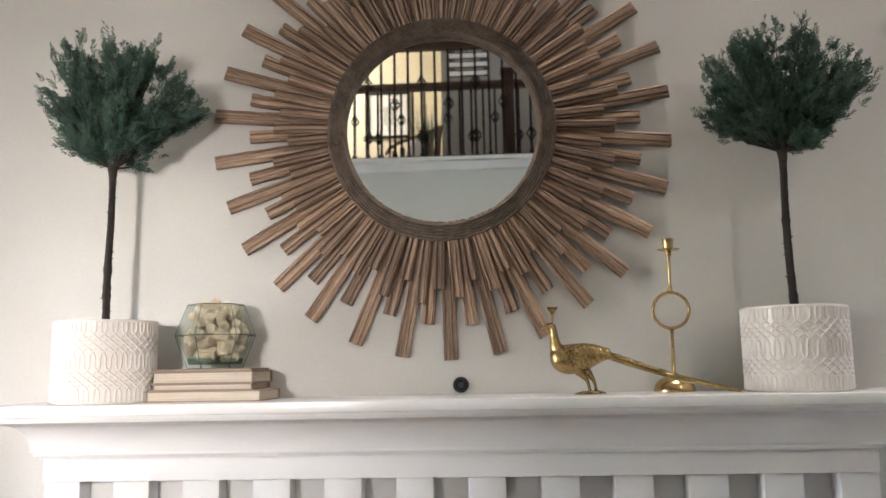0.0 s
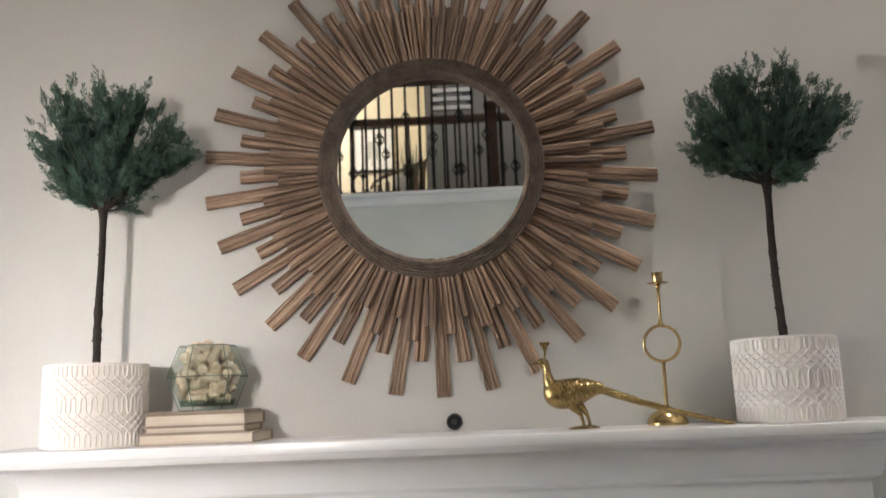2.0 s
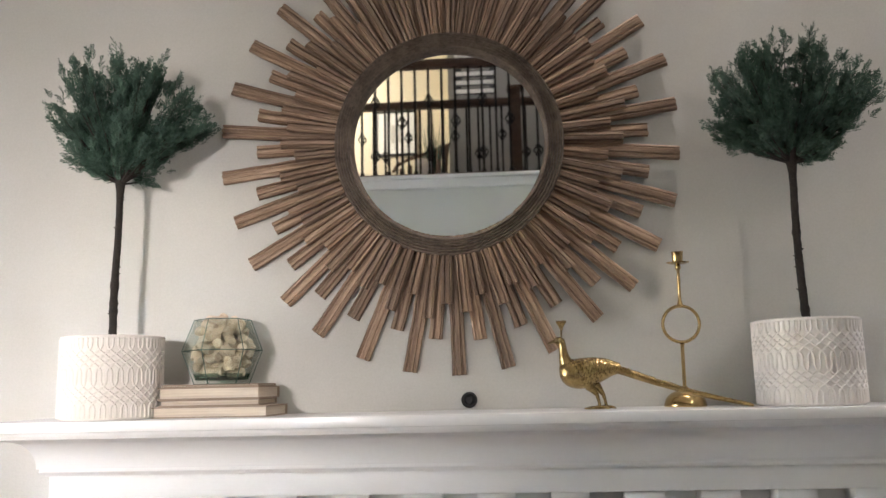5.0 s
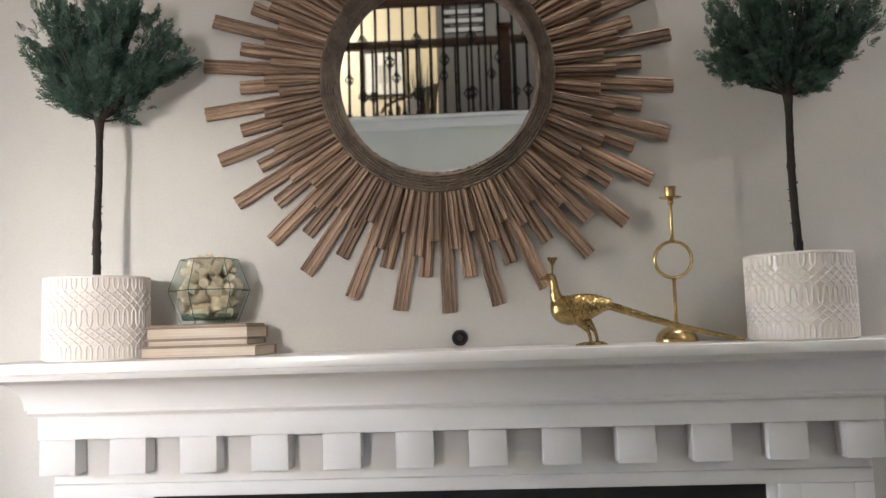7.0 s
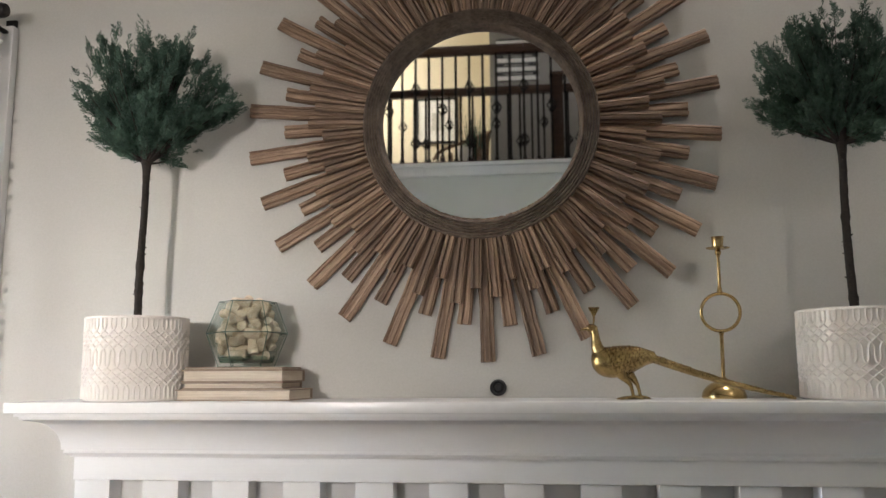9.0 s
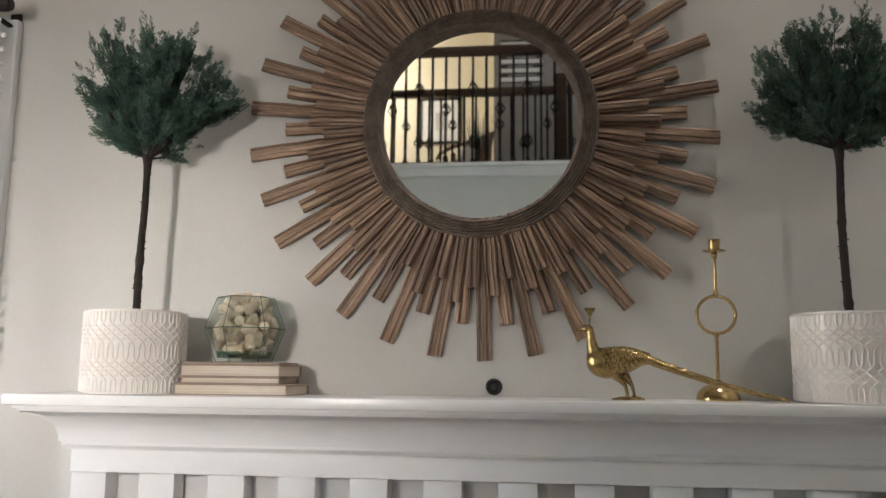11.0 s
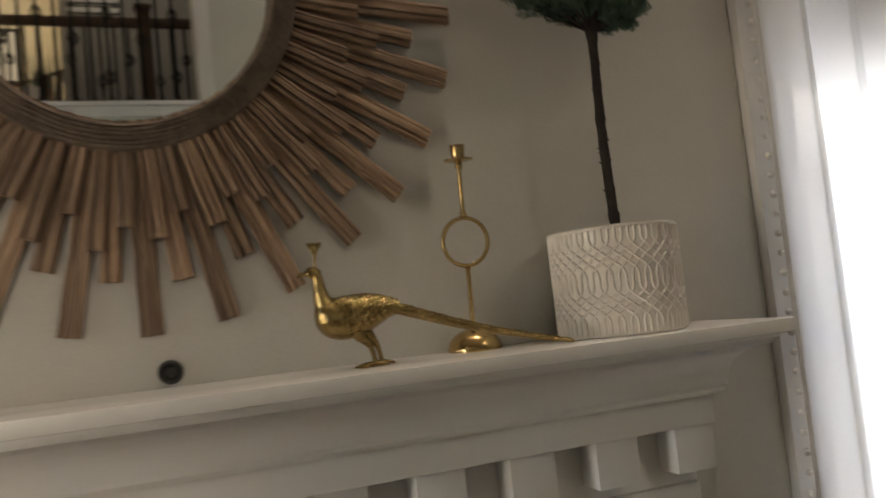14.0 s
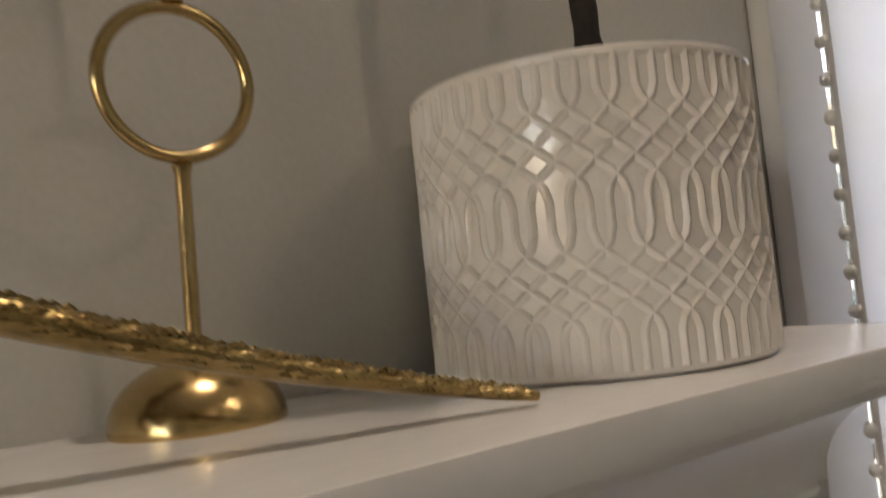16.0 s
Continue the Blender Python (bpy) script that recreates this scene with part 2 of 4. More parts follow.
PATIO = mat("pale_concrete", (0.33, 0.33, 0.31), (0.42, 0.41, 0.39), 0.85, 0, 3, 0.4, 80)
GRASS = mat("lawn", (0.05, 0.1, 0.025), (0.11, 0.17, 0.05), 0.9, 0, 3, 0.8, 90)
sn, sl = SHADEBAND.node_tree.nodes, SHADEBAND.node_tree.links
glow_through, blend = sn.new("ShaderNodeBsdfTranslucent"), sn.new("ShaderNodeMixShader")
glow_through.inputs[0].default_value = (0.82, 0.83, 0.86, 1)
sl.new(sn["Principled BSDF"].outputs[0], blend.inputs[1])
sl.new(glow_through.outputs[0], blend.inputs[2])
sl.new(blend.outputs[0], sn["Material Output"].inputs[0])
PAPER = mat("white_paper", (0.75, 0.74, 0.72), (0.8, 0.79, 0.77), 0.8, 0, 4, 0.05, 100)
INK = mat("black_paint", (0.015, 0.015, 0.016), (0.03, 0.03, 0.03), 0.6, 0, 20, 0.1, 100)
WICKER = mat("brown_wood", (0.09, 0.045, 0.022), (0.17, 0.09, 0.045), 0.55, 0, 10, 0.3, 80, (1, 8, 8))


# ---- mesh helpers ----
def box(bm, x0, x1, y0, y1, z0, z1, bevel=0.0):
    r = bmesh.ops.create_cube(bm, size=1.0, matrix=Matrix.Translation(((x0 + x1) / 2, (y0 + y1) / 2, (z0 + z1) / 2)) @ Matrix.Diagonal((x1 - x0, y1 - y0, z1 - z0, 1)))
    if bevel:
        edges = list({e for v in r["verts"] for e in v.link_edges})
        bmesh.ops.bevel(bm, geom=edges, offset=bevel, segments=2, affect="EDGES", profile=0.6)
    return bm


def boxes(*rows, bevel=0.0):
    bm = bmesh.new()
    for row in rows:
        box(bm, *row, bevel=bevel)
    return bm


def lathe(profile, n=48, axis="Z", closed=False):
    """Turns (radius, height) pairs about an axis; a radius of 0 ends in a point."""
    bm = bmesh.new()
    rings = []
    for r, h in profile:
        if r < 1e-6:
            rings.append([bm.verts.new((0, 0, h))])
        else:
            rings.append([bm.verts.new((r * math.cos(2 * math.pi * i / n), r * math.sin(2 * math.pi * i / n), h)) for i in range(n)])
    pairs = list(zip(rings, rings[1:])) + ([(rings[-1], rings[0])] if closed else [])
    for a, b in pairs:
        for i in range(n):
            j = (i + 1) % n
            if len(a) == 1 and len(b) == 1:
                continue
            if len(a) == 1:
                bm.faces.new((a[0], b[j], b[i]))
            elif len(b) == 1:
                bm.faces.new((a[i], a[j], b[0]))
            else:
                bm.faces.new((a[i], a[j], b[j], b[i]))
    if axis == "Y":
        bmesh.ops.transform(bm, matrix=Matrix.Rotation(radians(90), 4, "X"), verts=bm.verts)
    bmesh.ops.recalc_face_normals(bm, faces=bm.faces)
    return bm


def tube(bm, pts, radii, n=10, side=(0, 1, 0)):
    """A loft along pts; radii are numbers or (across, upright) pairs; side is the direction across."""
    pts = [Vector(p) for p in pts]
    rings = []
    for i, p in enumerate(pts):
        t = (pts[min(i + 1, len(pts) - 1)] - pts[max(i - 1, 0)]).normalized()
        s = Vector(side)
        s = (s - t * s.dot(t)).normalized()
        u = t.cross(s)
        r = radii[i] if isinstance(radii, (list, tuple)) else radii
        ra, rb = r if isinstance(r, (list, tuple)) else (r, r)
        rings.append([bm.verts.new(p + s * (ra * math.cos(2 * math.pi * k / n)) + u * (rb * math.sin(2 * math.pi * k / n))) for k in range(n)])
    for a, b in zip(rings, rings[1:]):
        for k in range(n):
            bm.faces.new((a[k], a[(k + 1) % n], b[(k + 1) % n], b[k]))
    bm.faces.new(rings[0][::-1])
    bm.faces.new(rings[-1])
    return bm


def ball(bm, c, r, seg=10, rings=7, squash=(1, 1, 1), turn=None):
    m = Matrix.Translation(c) @ (turn or Matrix()) @ Matrix.Diagonal((r * squash[0], r * squash[1], r * squash[2], 1))
    bmesh.ops.create_uvsphere(bm, u_segments=seg, v_segments=rings, radius=1, matrix=m)
    return bm


def mesh_of(bm, material, smooth=True):
    bmesh.ops.recalc_face_normals(bm, faces=bm.faces)
    me = bpy.data.meshes.new("mesh")
    bm.to_mesh(me)
    bm.free()
    me.materials.append(material)
    if smooth:
        me.polygons.foreach_set("use_smooth", [True] * len(me.polygons))
        me.set_sharp_from_angle(angle=radians(38))
    return me


def part(name, bm, material, parent, label="", at=None, smooth=True):
    ob = new(name, mesh_of(bm, material, smooth))
    ob.parent = parent
    if at is not None:
        ob.matrix_basis = at
    return tagged(ob, label)


def piece(name, me, parent, at):
    ob = new(name, me)
    ob.parent = parent
    ob.matrix_basis = at
    return ob


def thing(name, at, label, category, group="", kind=""):
    ob = new(name)
    ob.empty_display_size = 0.02
    ob.matrix_basis = at if isinstance(at, Matrix) else Matrix.Translation(at)
    return tagged(ob, label, category, group, kind)


def solid(name, bm, material, label, category, kind="", smooth=True):
    return tagged(new(name, mesh_of(bm, material, smooth)), label, category, "", kind)


def pierced(x0, x1, z0, z1, y0, y1, holes):
    """A wall in the xz plane from y0 to y1 with rectangular openings (x0, x1, z0, z1)."""
    xs = sorted({x0, x1, *[v for h in holes for v in h[:2]]})
    zs = sorted({z0, z1, *[v for h in holes for v in h[2:]]})
    bm = bmesh.new()
    cache = {}

    def v(x, y, z):
        k = (round(x, 5), round(y, 5), round(z, 5))
        if k not in cache:
            cache[k] = bm.verts.new(k)
        return cache[k]

    def full(i, j):
        if not (0 <= i < len(xs) - 1 and 0 <= j < len(zs) - 1):
            return False
        cx, cz = (xs[i] + xs[i + 1]) / 2, (zs[j] + zs[j + 1]) / 2
        return not any(h[0] < cx < h[1] and h[2] < cz < h[3] for h in holes)

    for i in range(len(xs) - 1):
        for j in range(len(zs) - 1):
            if not full(i, j):
                continue
            a, b, c, d = xs[i], xs[i + 1], zs[j], zs[j + 1]
            bm.faces.new((v(a, y0, c), v(b, y0, c), v(b, y0, d), v(a, y0, d)))
            bm.faces.new((v(a, y1, c), v(a, y1, d), v(b, y1, d), v(b, y1, c)))
            for di, dj, p, q in ((-1, 0, (a, c), (a, d)), (1, 0, (b, c), (b, d)), (0, -1, (a, c), (b, c)), (0, 1, (a, d), (b, d))):
                if not full(i + di, j + dj):
                    bm.faces.new((v(p[0], y0, p[1]), v(p[0], y1, p[1]), v(q[0], y1, q[1]), v(q[0], y0, q[1])))
    return bm


# ---- the room ----
XC = 0.022                      # middle of the fireplace
WY = 1.72                       # face of the fireplace wall
TOP = 1.372                     # top of the mantel shelf
WIN = ((1.052, 2.03), (-1.985, -1.03))
WZ = (0.52, 2.04)
tagged(new("wall_north", mesh_of(pierced(-3.2, 3.2, 0, 5.1, WY, WY + 0.2, [(XC - 0.42, XC + 0.42, 0.08, 0.86), (*WIN[0], *WZ), (*WIN[1], *WZ)]), WALL, False)), "greige painted wall round the fireplace", "wall", "", "structure")
tagged(new("wall_east", mesh_of(boxes((3.2, 3.4, -6.6, 1.92, 0, 5.6)), WALL, False)), "greige painted side wall", "wall", "", "structure")
# the opening is made for the added west window
west_wall = pierced(-6.6, 1.92, 0, 5.6, -0.2, 0.0, [(-0.15, 1.05, 0.6, 2.1)])
bmesh.ops.transform(west_wall, matrix=Matrix.Translation((-3.4, 0, 0)) @ Matrix.Rotation(radians(90), 4, "Z"), verts=west_wall.verts)
tagged(new("wall_west", mesh_of(west_wall, WALL, False)), "greige painted side wall", "wall", "", "structure")
tagged(new("wall_south", mesh_of(pierced(-3.2, 3.2, 0, 5.1, -3.46, -3.26, [(-2.6, 0.63, 3.075, 5.0)]), FARWALL, False)), "pale grey-green wall with an opening to an upper gallery", "wall", "", "structure")
tagged(new("ceiling", mesh_of(boxes((-3.4, 3.4, -6.8, 1.92, 5.6, 5.75)), CEIL, False)), "white painted ceiling", "ceiling", "", "structure")
tagged(new("floor", mesh_of(boxes((-3.2, 3.2, -3.26, WY, -0.12, 0.0)), FLOOR, False)), "brown wooden floor", "floor", "", "structure")
for y0, y1, nm in ((WY, WY + 0.2, "wall_north_top"), (-3.46, -3.26, "wall_south_top")):
    tagged(new(nm, mesh_of(boxes((-3.2, 3.2, y0, y1, 5.1, 5.6)), WALL, False)), "greige painted upper wall", "wall", "", "structure")

# upper gallery behind the opening
tagged(new("gallery_floor", mesh_of(boxes((-3.2, 3.2, -6.6, -3.46, 2.875, 3.075)), FLOOR, False)), "brown wooden gallery floor", "floor", "", "structure")
tagged(new("wall_gallery_back", mesh_of(boxes((-3.2, -0.35, -6.4, -6.2, 3.075, 5.6)), CREAM, False)), "warm cream painted gallery wall", "wall", "", "structure")
tagged(new("wall_gallery_grey", mesh_of(boxes((-0.35, 3.2, -5.55, -5.4, 3.075, 5.6)), GREY, False)), "gallery wall with its shade put into the grey colour", "wall", "", "structure")
tagged(new("wall_gallery_return", mesh_of(boxes((-0.35, -0.23, -6.2, -5.55, 3.075, 5.6)), CREAM, False)), "cream return of the gallery wall", "wall", "", "structure")
bm = boxes((-2.72, 0.73, -3.256, -3.215, 2.975, 3.012), (-2.75, 0.76, -3.257, -3.19, 3.050, 3.080), (-2.60, 0.63, -3.48, -3.2575, 3.0755, 3.0800), (-2.72, 0.73, -3.256, -3.232, 3.012, 3.050), bevel=0.004)
box(bm, 0.626, 0.73, -3.256, -3.23, 3.082, 5.05, 0.004)
box(bm, 0.626, 0.637, -3.46, -3.258, 3.082, 5.0)
tagged(new("trim_gallery_opening", mesh_of(bm, WHITE)), "white painted sill and casing of the gallery opening", "trim", "", "structure")


# ---- fireplace mantel ----
def crown(bm, prof, x0, x1, yf, yw):
    """Sweeps (projection, height) pairs round the front and both ends of a body from x0 to x1."""
    rows = []
    for p, z in prof:
        q = p * 0.86
        rows.append([bm.verts.new(c) for c in ((x0 - q, yw, z), (x0 - q, yf - p, z), (x1 + q, yf - p, z), (x1 + q, yw, z))])
    for a, b in zip(rows, rows[1:]):
        for i in range(3):
            bm.faces.new((a[i], a[i + 1], b[i + 1], b[i]))
    bm.faces.new(rows[0])
    bm.faces.new(rows[-1][::-1])
    bm.faces.new([r[0] for r in rows] + [r[3] for r in rows][::-1])
    return bm


mantel = thing("fireplace_mantel", (XC, WY, 0), "white painted wooden fireplace mantel with a row of dentil blocks", "mantel")
YB = 1.655 - WY                # back plane behind the dentils
YF = 1.603 - WY                # frieze face
HW = 0.725
slab = bmesh.new()
box(slab, -0.804, 0.804, 1.51 - WY, -0.002, TOP - 0.0185, TOP, 0.0022)
part("shelf", slab, SHELF, mantel)
cove = [(0.079, 1.3532), (0.079, 1.348), (0.073, 1.3475), (0.072, 1.3425), (0.069, 1.342)]
for k in range(9):
    a = k / 8 * math.pi / 2
    cove.append((0.066 - 0.048 * math.sin(a), 1.292 + 0.048 * math.cos(a)))
cove += [(0.018, 1.2885), (0.013, 1.288), (0.0145, 1.283), (0.0125, 1.279), (0.006, 1.2785), (0.005, 1.275)]
part("crown_moulding", crown(bmesh.new(), cove, -HW, HW, YF, -0.002), TRIM, mantel)
part("frieze", boxes((-HW, HW, YF, -0.002, 1.2355, 1.275), bevel=0.0012), TRIM, mantel)
part("backing", boxes((-HW + 0.004, HW - 0.004, YB, -0.002, 1.1505, 1.2355)), TRIM, mantel)
part("header", boxes((-HW + 0.008, HW - 0.008, YB - 0.012, -0.002, 1.127, 1.1505), bevel=0.002), TRIM, mantel)
block = mesh_of(boxes((-0.0325, 0.0325, 1.611 - WY, YB, 1.1725, 1.2345), bevel=0.0014), TRIM)
for i in range(12):
    piece("dentil", block, mantel, Matrix.Translation((-0.6935 + i * 0.12609, 0, 0)))
for s in (-1, 1):
    x0, x1 = sorted((s * 0.56, s * (HW - 0.008)))
    yl = YB - 0.012
    leg = part("pilaster", boxes((x0, x1, yl + 0.012, -0.002, 0.0, 1.127)), TRIM, mantel)
    for e in ((x0, x0 + 0.034, yl, yl + 0.012, 0.0, 1.127), (x1 - 0.034, x1, yl, yl + 0.012, 0.0, 1.127)):
        part("stile", boxes(e, bevel=0.002), TRIM, leg)
    for e in ((x0 + 0.034, x1 - 0.034, yl, yl + 0.012, 1.093, 1.127), (x0 + 0.034, x1 - 0.034, yl, yl + 0.012, 0.0, 0.18)):
        part("rail", boxes(e, bevel=0.002), TRIM, leg)
    part("raised_panel", boxes((x0 + 0.052, x1 - 0.052, yl + 0.005, yl + 0.012, 0.2, 1.073), bevel=0.003), TRIM, leg)
    part("inner_edge", boxes((*sorted((s * 0.545, s * 0.56)), YB + 0.004, -0.002, 0, 1.127), bevel=0.002), TRIM, mantel)
surround = thing("fireplace_surround", (XC, WY, 0), "polished black granite fireplace surround", "fireplace")
part("header_slab", boxes((-0.545, 0.545, -0.045, -0.002, 0.8, 1.127)), GRANITE, surround)
for s in (-1, 1):
    part("side_slab", boxes((*sorted((s * 0.37, s * 0.545)), -0.045, -0.002, 0, 0.798)), GRANITE, surround)
part("firebox", boxes((-0.42, 0.42, 0.5, 0.52, 0.08, 0.86), (-0.42, -0.41, 0.0, 0.5, 0.08, 0.86), (0.41, 0.42, 0.0, 0.5, 0.08, 0.86), (-0.41, 0.41, 0.0, 0.5, 0.08, 0.1), (-0.41, 0.41, 0.0, 0.5, 0.84, 0.86)), BLACK, surround)


# ---- sunburst mirror ----
MX, MZ = 0.0125, 1.885
sun_mirror = thing("sunburst_mirror", (MX, WY, MZ), "round wall mirror in a sunburst of reclaimed brown wood strips", "mirror")


def strip(length, w0, w1, thick, seed):
    """A strip along x with an uneven ridged face towards -y."""
    rnd = random.Random(seed)
    bm = bmesh.new()
    k = rnd.uniform(0.2, 0.6)
    lo = rnd.uniform(0.45, 0.75)
    lo2 = rnd.uniform(0.5, 0.85)
    sect = [(-0.5, 0), (-0.5, 0.66), (-0.45, 0.86), (-0.5 + 0.5 * k, 0.96), (-0.43 + 0.5 * k, lo), (-0.37 + 0.5 * k, lo), (-0.31 + 0.5 * k, 1.0), (0.5 * k, 1.04), (0.06 + 0.5 * k, lo2), (0.13 + 0.5 * k, 0.94), (0.45, 0.84), (0.5, 0.62), (0.5, 0)]
    n = 9
    rows = []
    for i in range(n):
        f = i / (n - 1)
        w = (w0 + (w1 - w0) * f) * (1 + rnd.uniform(-0.03, 0.03))
        off = rnd.uniform(-0.0006, 0.0006)
        rows.append([bm.verts.new((length * f + (rnd.uniform(-0.0012, 0.0012) if i == n - 1 else 0), -thick * t * (1 + rnd.uniform(-0.05, 0.05)), off + w * s)) for s, t in sect])
    m = len(sect)
    for a, b in zip(rows, rows[1:]):
        for j in range(m):
            bm.faces.new((a[j], a[(j + 1) % m], b[(j + 1) % m], b[j]))
    bm.faces.new(rows[0])
    bm.faces.new(rows[-1][::-1])
    return mesh_of(bm, RAYWOOD)


def ring_of(count, step, phase, r0, lengths, w0, w1, thick, y, seed):
    kinds = [strip(l, w0, w1, thick, seed + i) for i, l in enumerate(lengths)]
    rnd = random.Random(seed)
    for i in range(count):
        a = phase + i * step + rnd.uniform(-0.5, 0.5)
        piece("wood_strip", kinds[rnd.randrange(len(kinds))], sun_mirror, Matrix.Translation((0, y + rnd.uniform(-0.0015, 0.0015), 0.0045)) @ Matrix.Rotation(-radians(a), 4, "Y") @ Matrix.Translation((r0, 0, 0)) @ Matrix.Rotation(radians(rnd.uniform(-3, 3)), 4, "X"))


ring_of(30, 12, 271.2, 0.19, (0.254, 0.260, 0.256, 0.263), 0.027, 0.027, 0.010, -0.006, 10)
ring_of(30, 12, 277.2, 0.19, (0.190, 0.200, 0.196, 0.205), 0.025, 0.026, 0.010, -0.005, 20)
ring_of(30, 12, 274.6, 0.19, (0.140, 0.152, 0.146, 0.158, 0.149), 0.0195, 0.0225, 0.0125, -0.016, 30)
ring_of(30, 12, 280.2, 0.19, (0.112, 0.124, 0.118, 0.129, 0.134), 0.0190, 0.0215, 0.0125, -0.016, 50)
prof = [(0.186, 0.004), (0.186, 0.016), (0.1905, 0.034)]
for k in range(6):
    r = 0.1915 + k * 0.0053
    prof += [(r, 0.0370 - 0.0008 * k), (r + 0.0030, 0.0388 - 0.0010 * k), (r + 0.0044, 0.0335 - 0.0008 * k)]
prof += [(0.2235, 0.026), (0.2235, 0.004)]
part("frame", lathe(prof, 96, "Y", True), FRAMEWOOD, sun_mirror, "grey-brown grooved round frame")
part("glass", lathe([(0, 0.006), (0, 0.014), (0.1865, 0.014), (0.1865, 0.006)][1:] + [(0, 0.006)], 96, "Y"), MIRROR, sun_mirror, "clear silvered mirror glass")
part("backboard", lathe([(0, 0.001), (0.215, 0.001), (0.215, 0.0055), (0, 0.0055)], 64, "Y"), FRAMEWOOD, sun_mirror)


# ---- planters and topiaries ----
STRANDS = 32


def strand(radius, way):
    """One raised trellis strand on a cylinder: upright, slanting, upright, slanting, upright."""
    bm = bmesh.new()
    bands = [(0.004, 0), (0.025, 0), (0.060, 1), (0.086, 1), (0.123, 2), (0.1425, 2)]
    shift = 2.5 * 2 * math.pi / STRANDS
    path = []
    for (z0, s0), (z1, s1) in zip(bands, bands[1:]):
        n = 7 if s1 != s0 else 4
        for k in range(n):
            f = k / n
            path.append((z0 + (z1 - z0) * f, way * shift * (s0 + (s1 - s0) * f)))
    path.append((bands[-1][0], way * shift * 2))
    sm = [path[0]] + [((p[0] + 2 * q[0] + r[0]) / 4, (p[1] + 2 * q[1] + r[1]) / 4) for p, q, r in zip(path, path[1:], path[2:])] + [path[-1]]
    rows = []
    for k, (z, a) in enumerate(sm):
        zz, aa = sm[min(k + 1, len(sm) - 1)]
        yy, bb = sm[max(k - 1, 0)]
        dz, da = zz - yy, (aa - bb) * radius
        ln = math.hypot(dz, da) or 1
        nz, na = -da / ln, dz / ln
        row = []
        for off, hgt in ((-0.0023, -0.0003), (-0.0013, 0.0013), (0.0, 0.0019), (0.0013, 0.0013), (0.0023, -0.0003)):
            ang, r = a + na * off / radius, radius + hgt
            row.append(bm.verts.new((r * math.cos(ang), r * math.sin(ang), z + nz * off)))
        rows.append(row)
    for p, q in zip(rows, rows[1:]):
        for k in range(4):
            bm.faces.new((p[k], p[k + 1], q[k + 1], q[k]))
    return mesh_of(bm, CERAMIC)


def planter(at):
    pot = thing("planter", at, "white glazed ceramic planter with raised trellis pattern on the mantel shelf", "planter", "planters on the mantel")
    r, h = 0.0877, 0.1455
    part("pot", lathe([(0, 0.0), (r - 0.004, 0.0), (r - 0.0012, 0.0015), (r, 0.005), (r, h - 0.0055), (r + 0.0016, h - 0.004), (r + 0.0018, h - 0.0012), (r + 0.0008, h), (r - 0.0025, h), (r - 0.0045, h - 0.003), (r - 0.005, 0.02), (0, 0.012)], 72), CERAMIC, pot)
    for way in (-1, 1):
        me = strand(r, way)
        for i in range(STRANDS):
            piece("raised_strand", me, pot, Matrix.Rotation(2 * math.pi * (i + 0.25 * way) / STRANDS, 4, "Z"))
    part("soil", lathe([(0, 0.1), (r - 0.006, 0.1), (r - 0.006, 0.124), (0.05, 0.13), (0, 0.131)], 32), SOIL, pot, "dark soil")
    return pot


def sprays(limbs, seed, count):
    """Feathery plumes of scale-leaved twigs along limbs given as (start, end) pairs."""
    rnd = random.Random(seed)
    verts, faces = [], []
    for a, b in limbs:
        way = (b - a).normalized()
        for k in range(count):
            f = 0.20 + 0.80 * rnd.random() ** 0.85
            p = a.lerp(b, f) + Vector([rnd.gauss(0, 0.003 + 0.005 * f) for _ in range(3)])
            d = (way * 1.7 + Vector([rnd.gauss(0, 0.38) for _ in range(3)]) + Vector((0, 0, 0.42))).normalized()
            s = d.cross(Vector([rnd.gauss(0, 1) for _ in range(3)])).normalized()
            u = d.cross(s)
            length = rnd.uniform(0.016, 0.031)
            bend = u * rnd.uniform(-0.006, 0.006)
            if p.y + d.y * length > 0.102:
                continue
            pairs = 9
            for j in range(pairs):
                g = (j + 0.5) / pairs
                q = p + d * (length * g) + bend * g * g
                twig = (0.0068 * (1.05 - g) + 0.0022) * rnd.uniform(0.75, 1.25)
                for side in (-1, 1):
                    o = (d * rnd.uniform(0.6, 1.1) + s * side * 0.7 + u * rnd.uniform(-0.7, 0.7)).normalized()
                    w = o.cross(u).normalized()
                    for m, size in ((0.35, 0.0034), (0.7, 0.0029), (1.0, 0.0026)):
                        c = q + o * (twig * m)
                        tip = c + (o + w * rnd.uniform(-0.55, 0.55)).normalized() * size
                        back = c - o * (twig * 0.36)
                        e = w * 0.00085 + u * rnd.uniform(-0.0005, 0.0005)
                        i = len(verts)
                        verts += [back, c + e, tip, c - e]
                        faces.append((i, i + 1, i + 2, i + 3))
    me = bpy.data.meshes.new("sprays")
    me.from_pydata([tuple(v) for v in verts], [], faces)
    me.materials.append(LEAF)
    return me


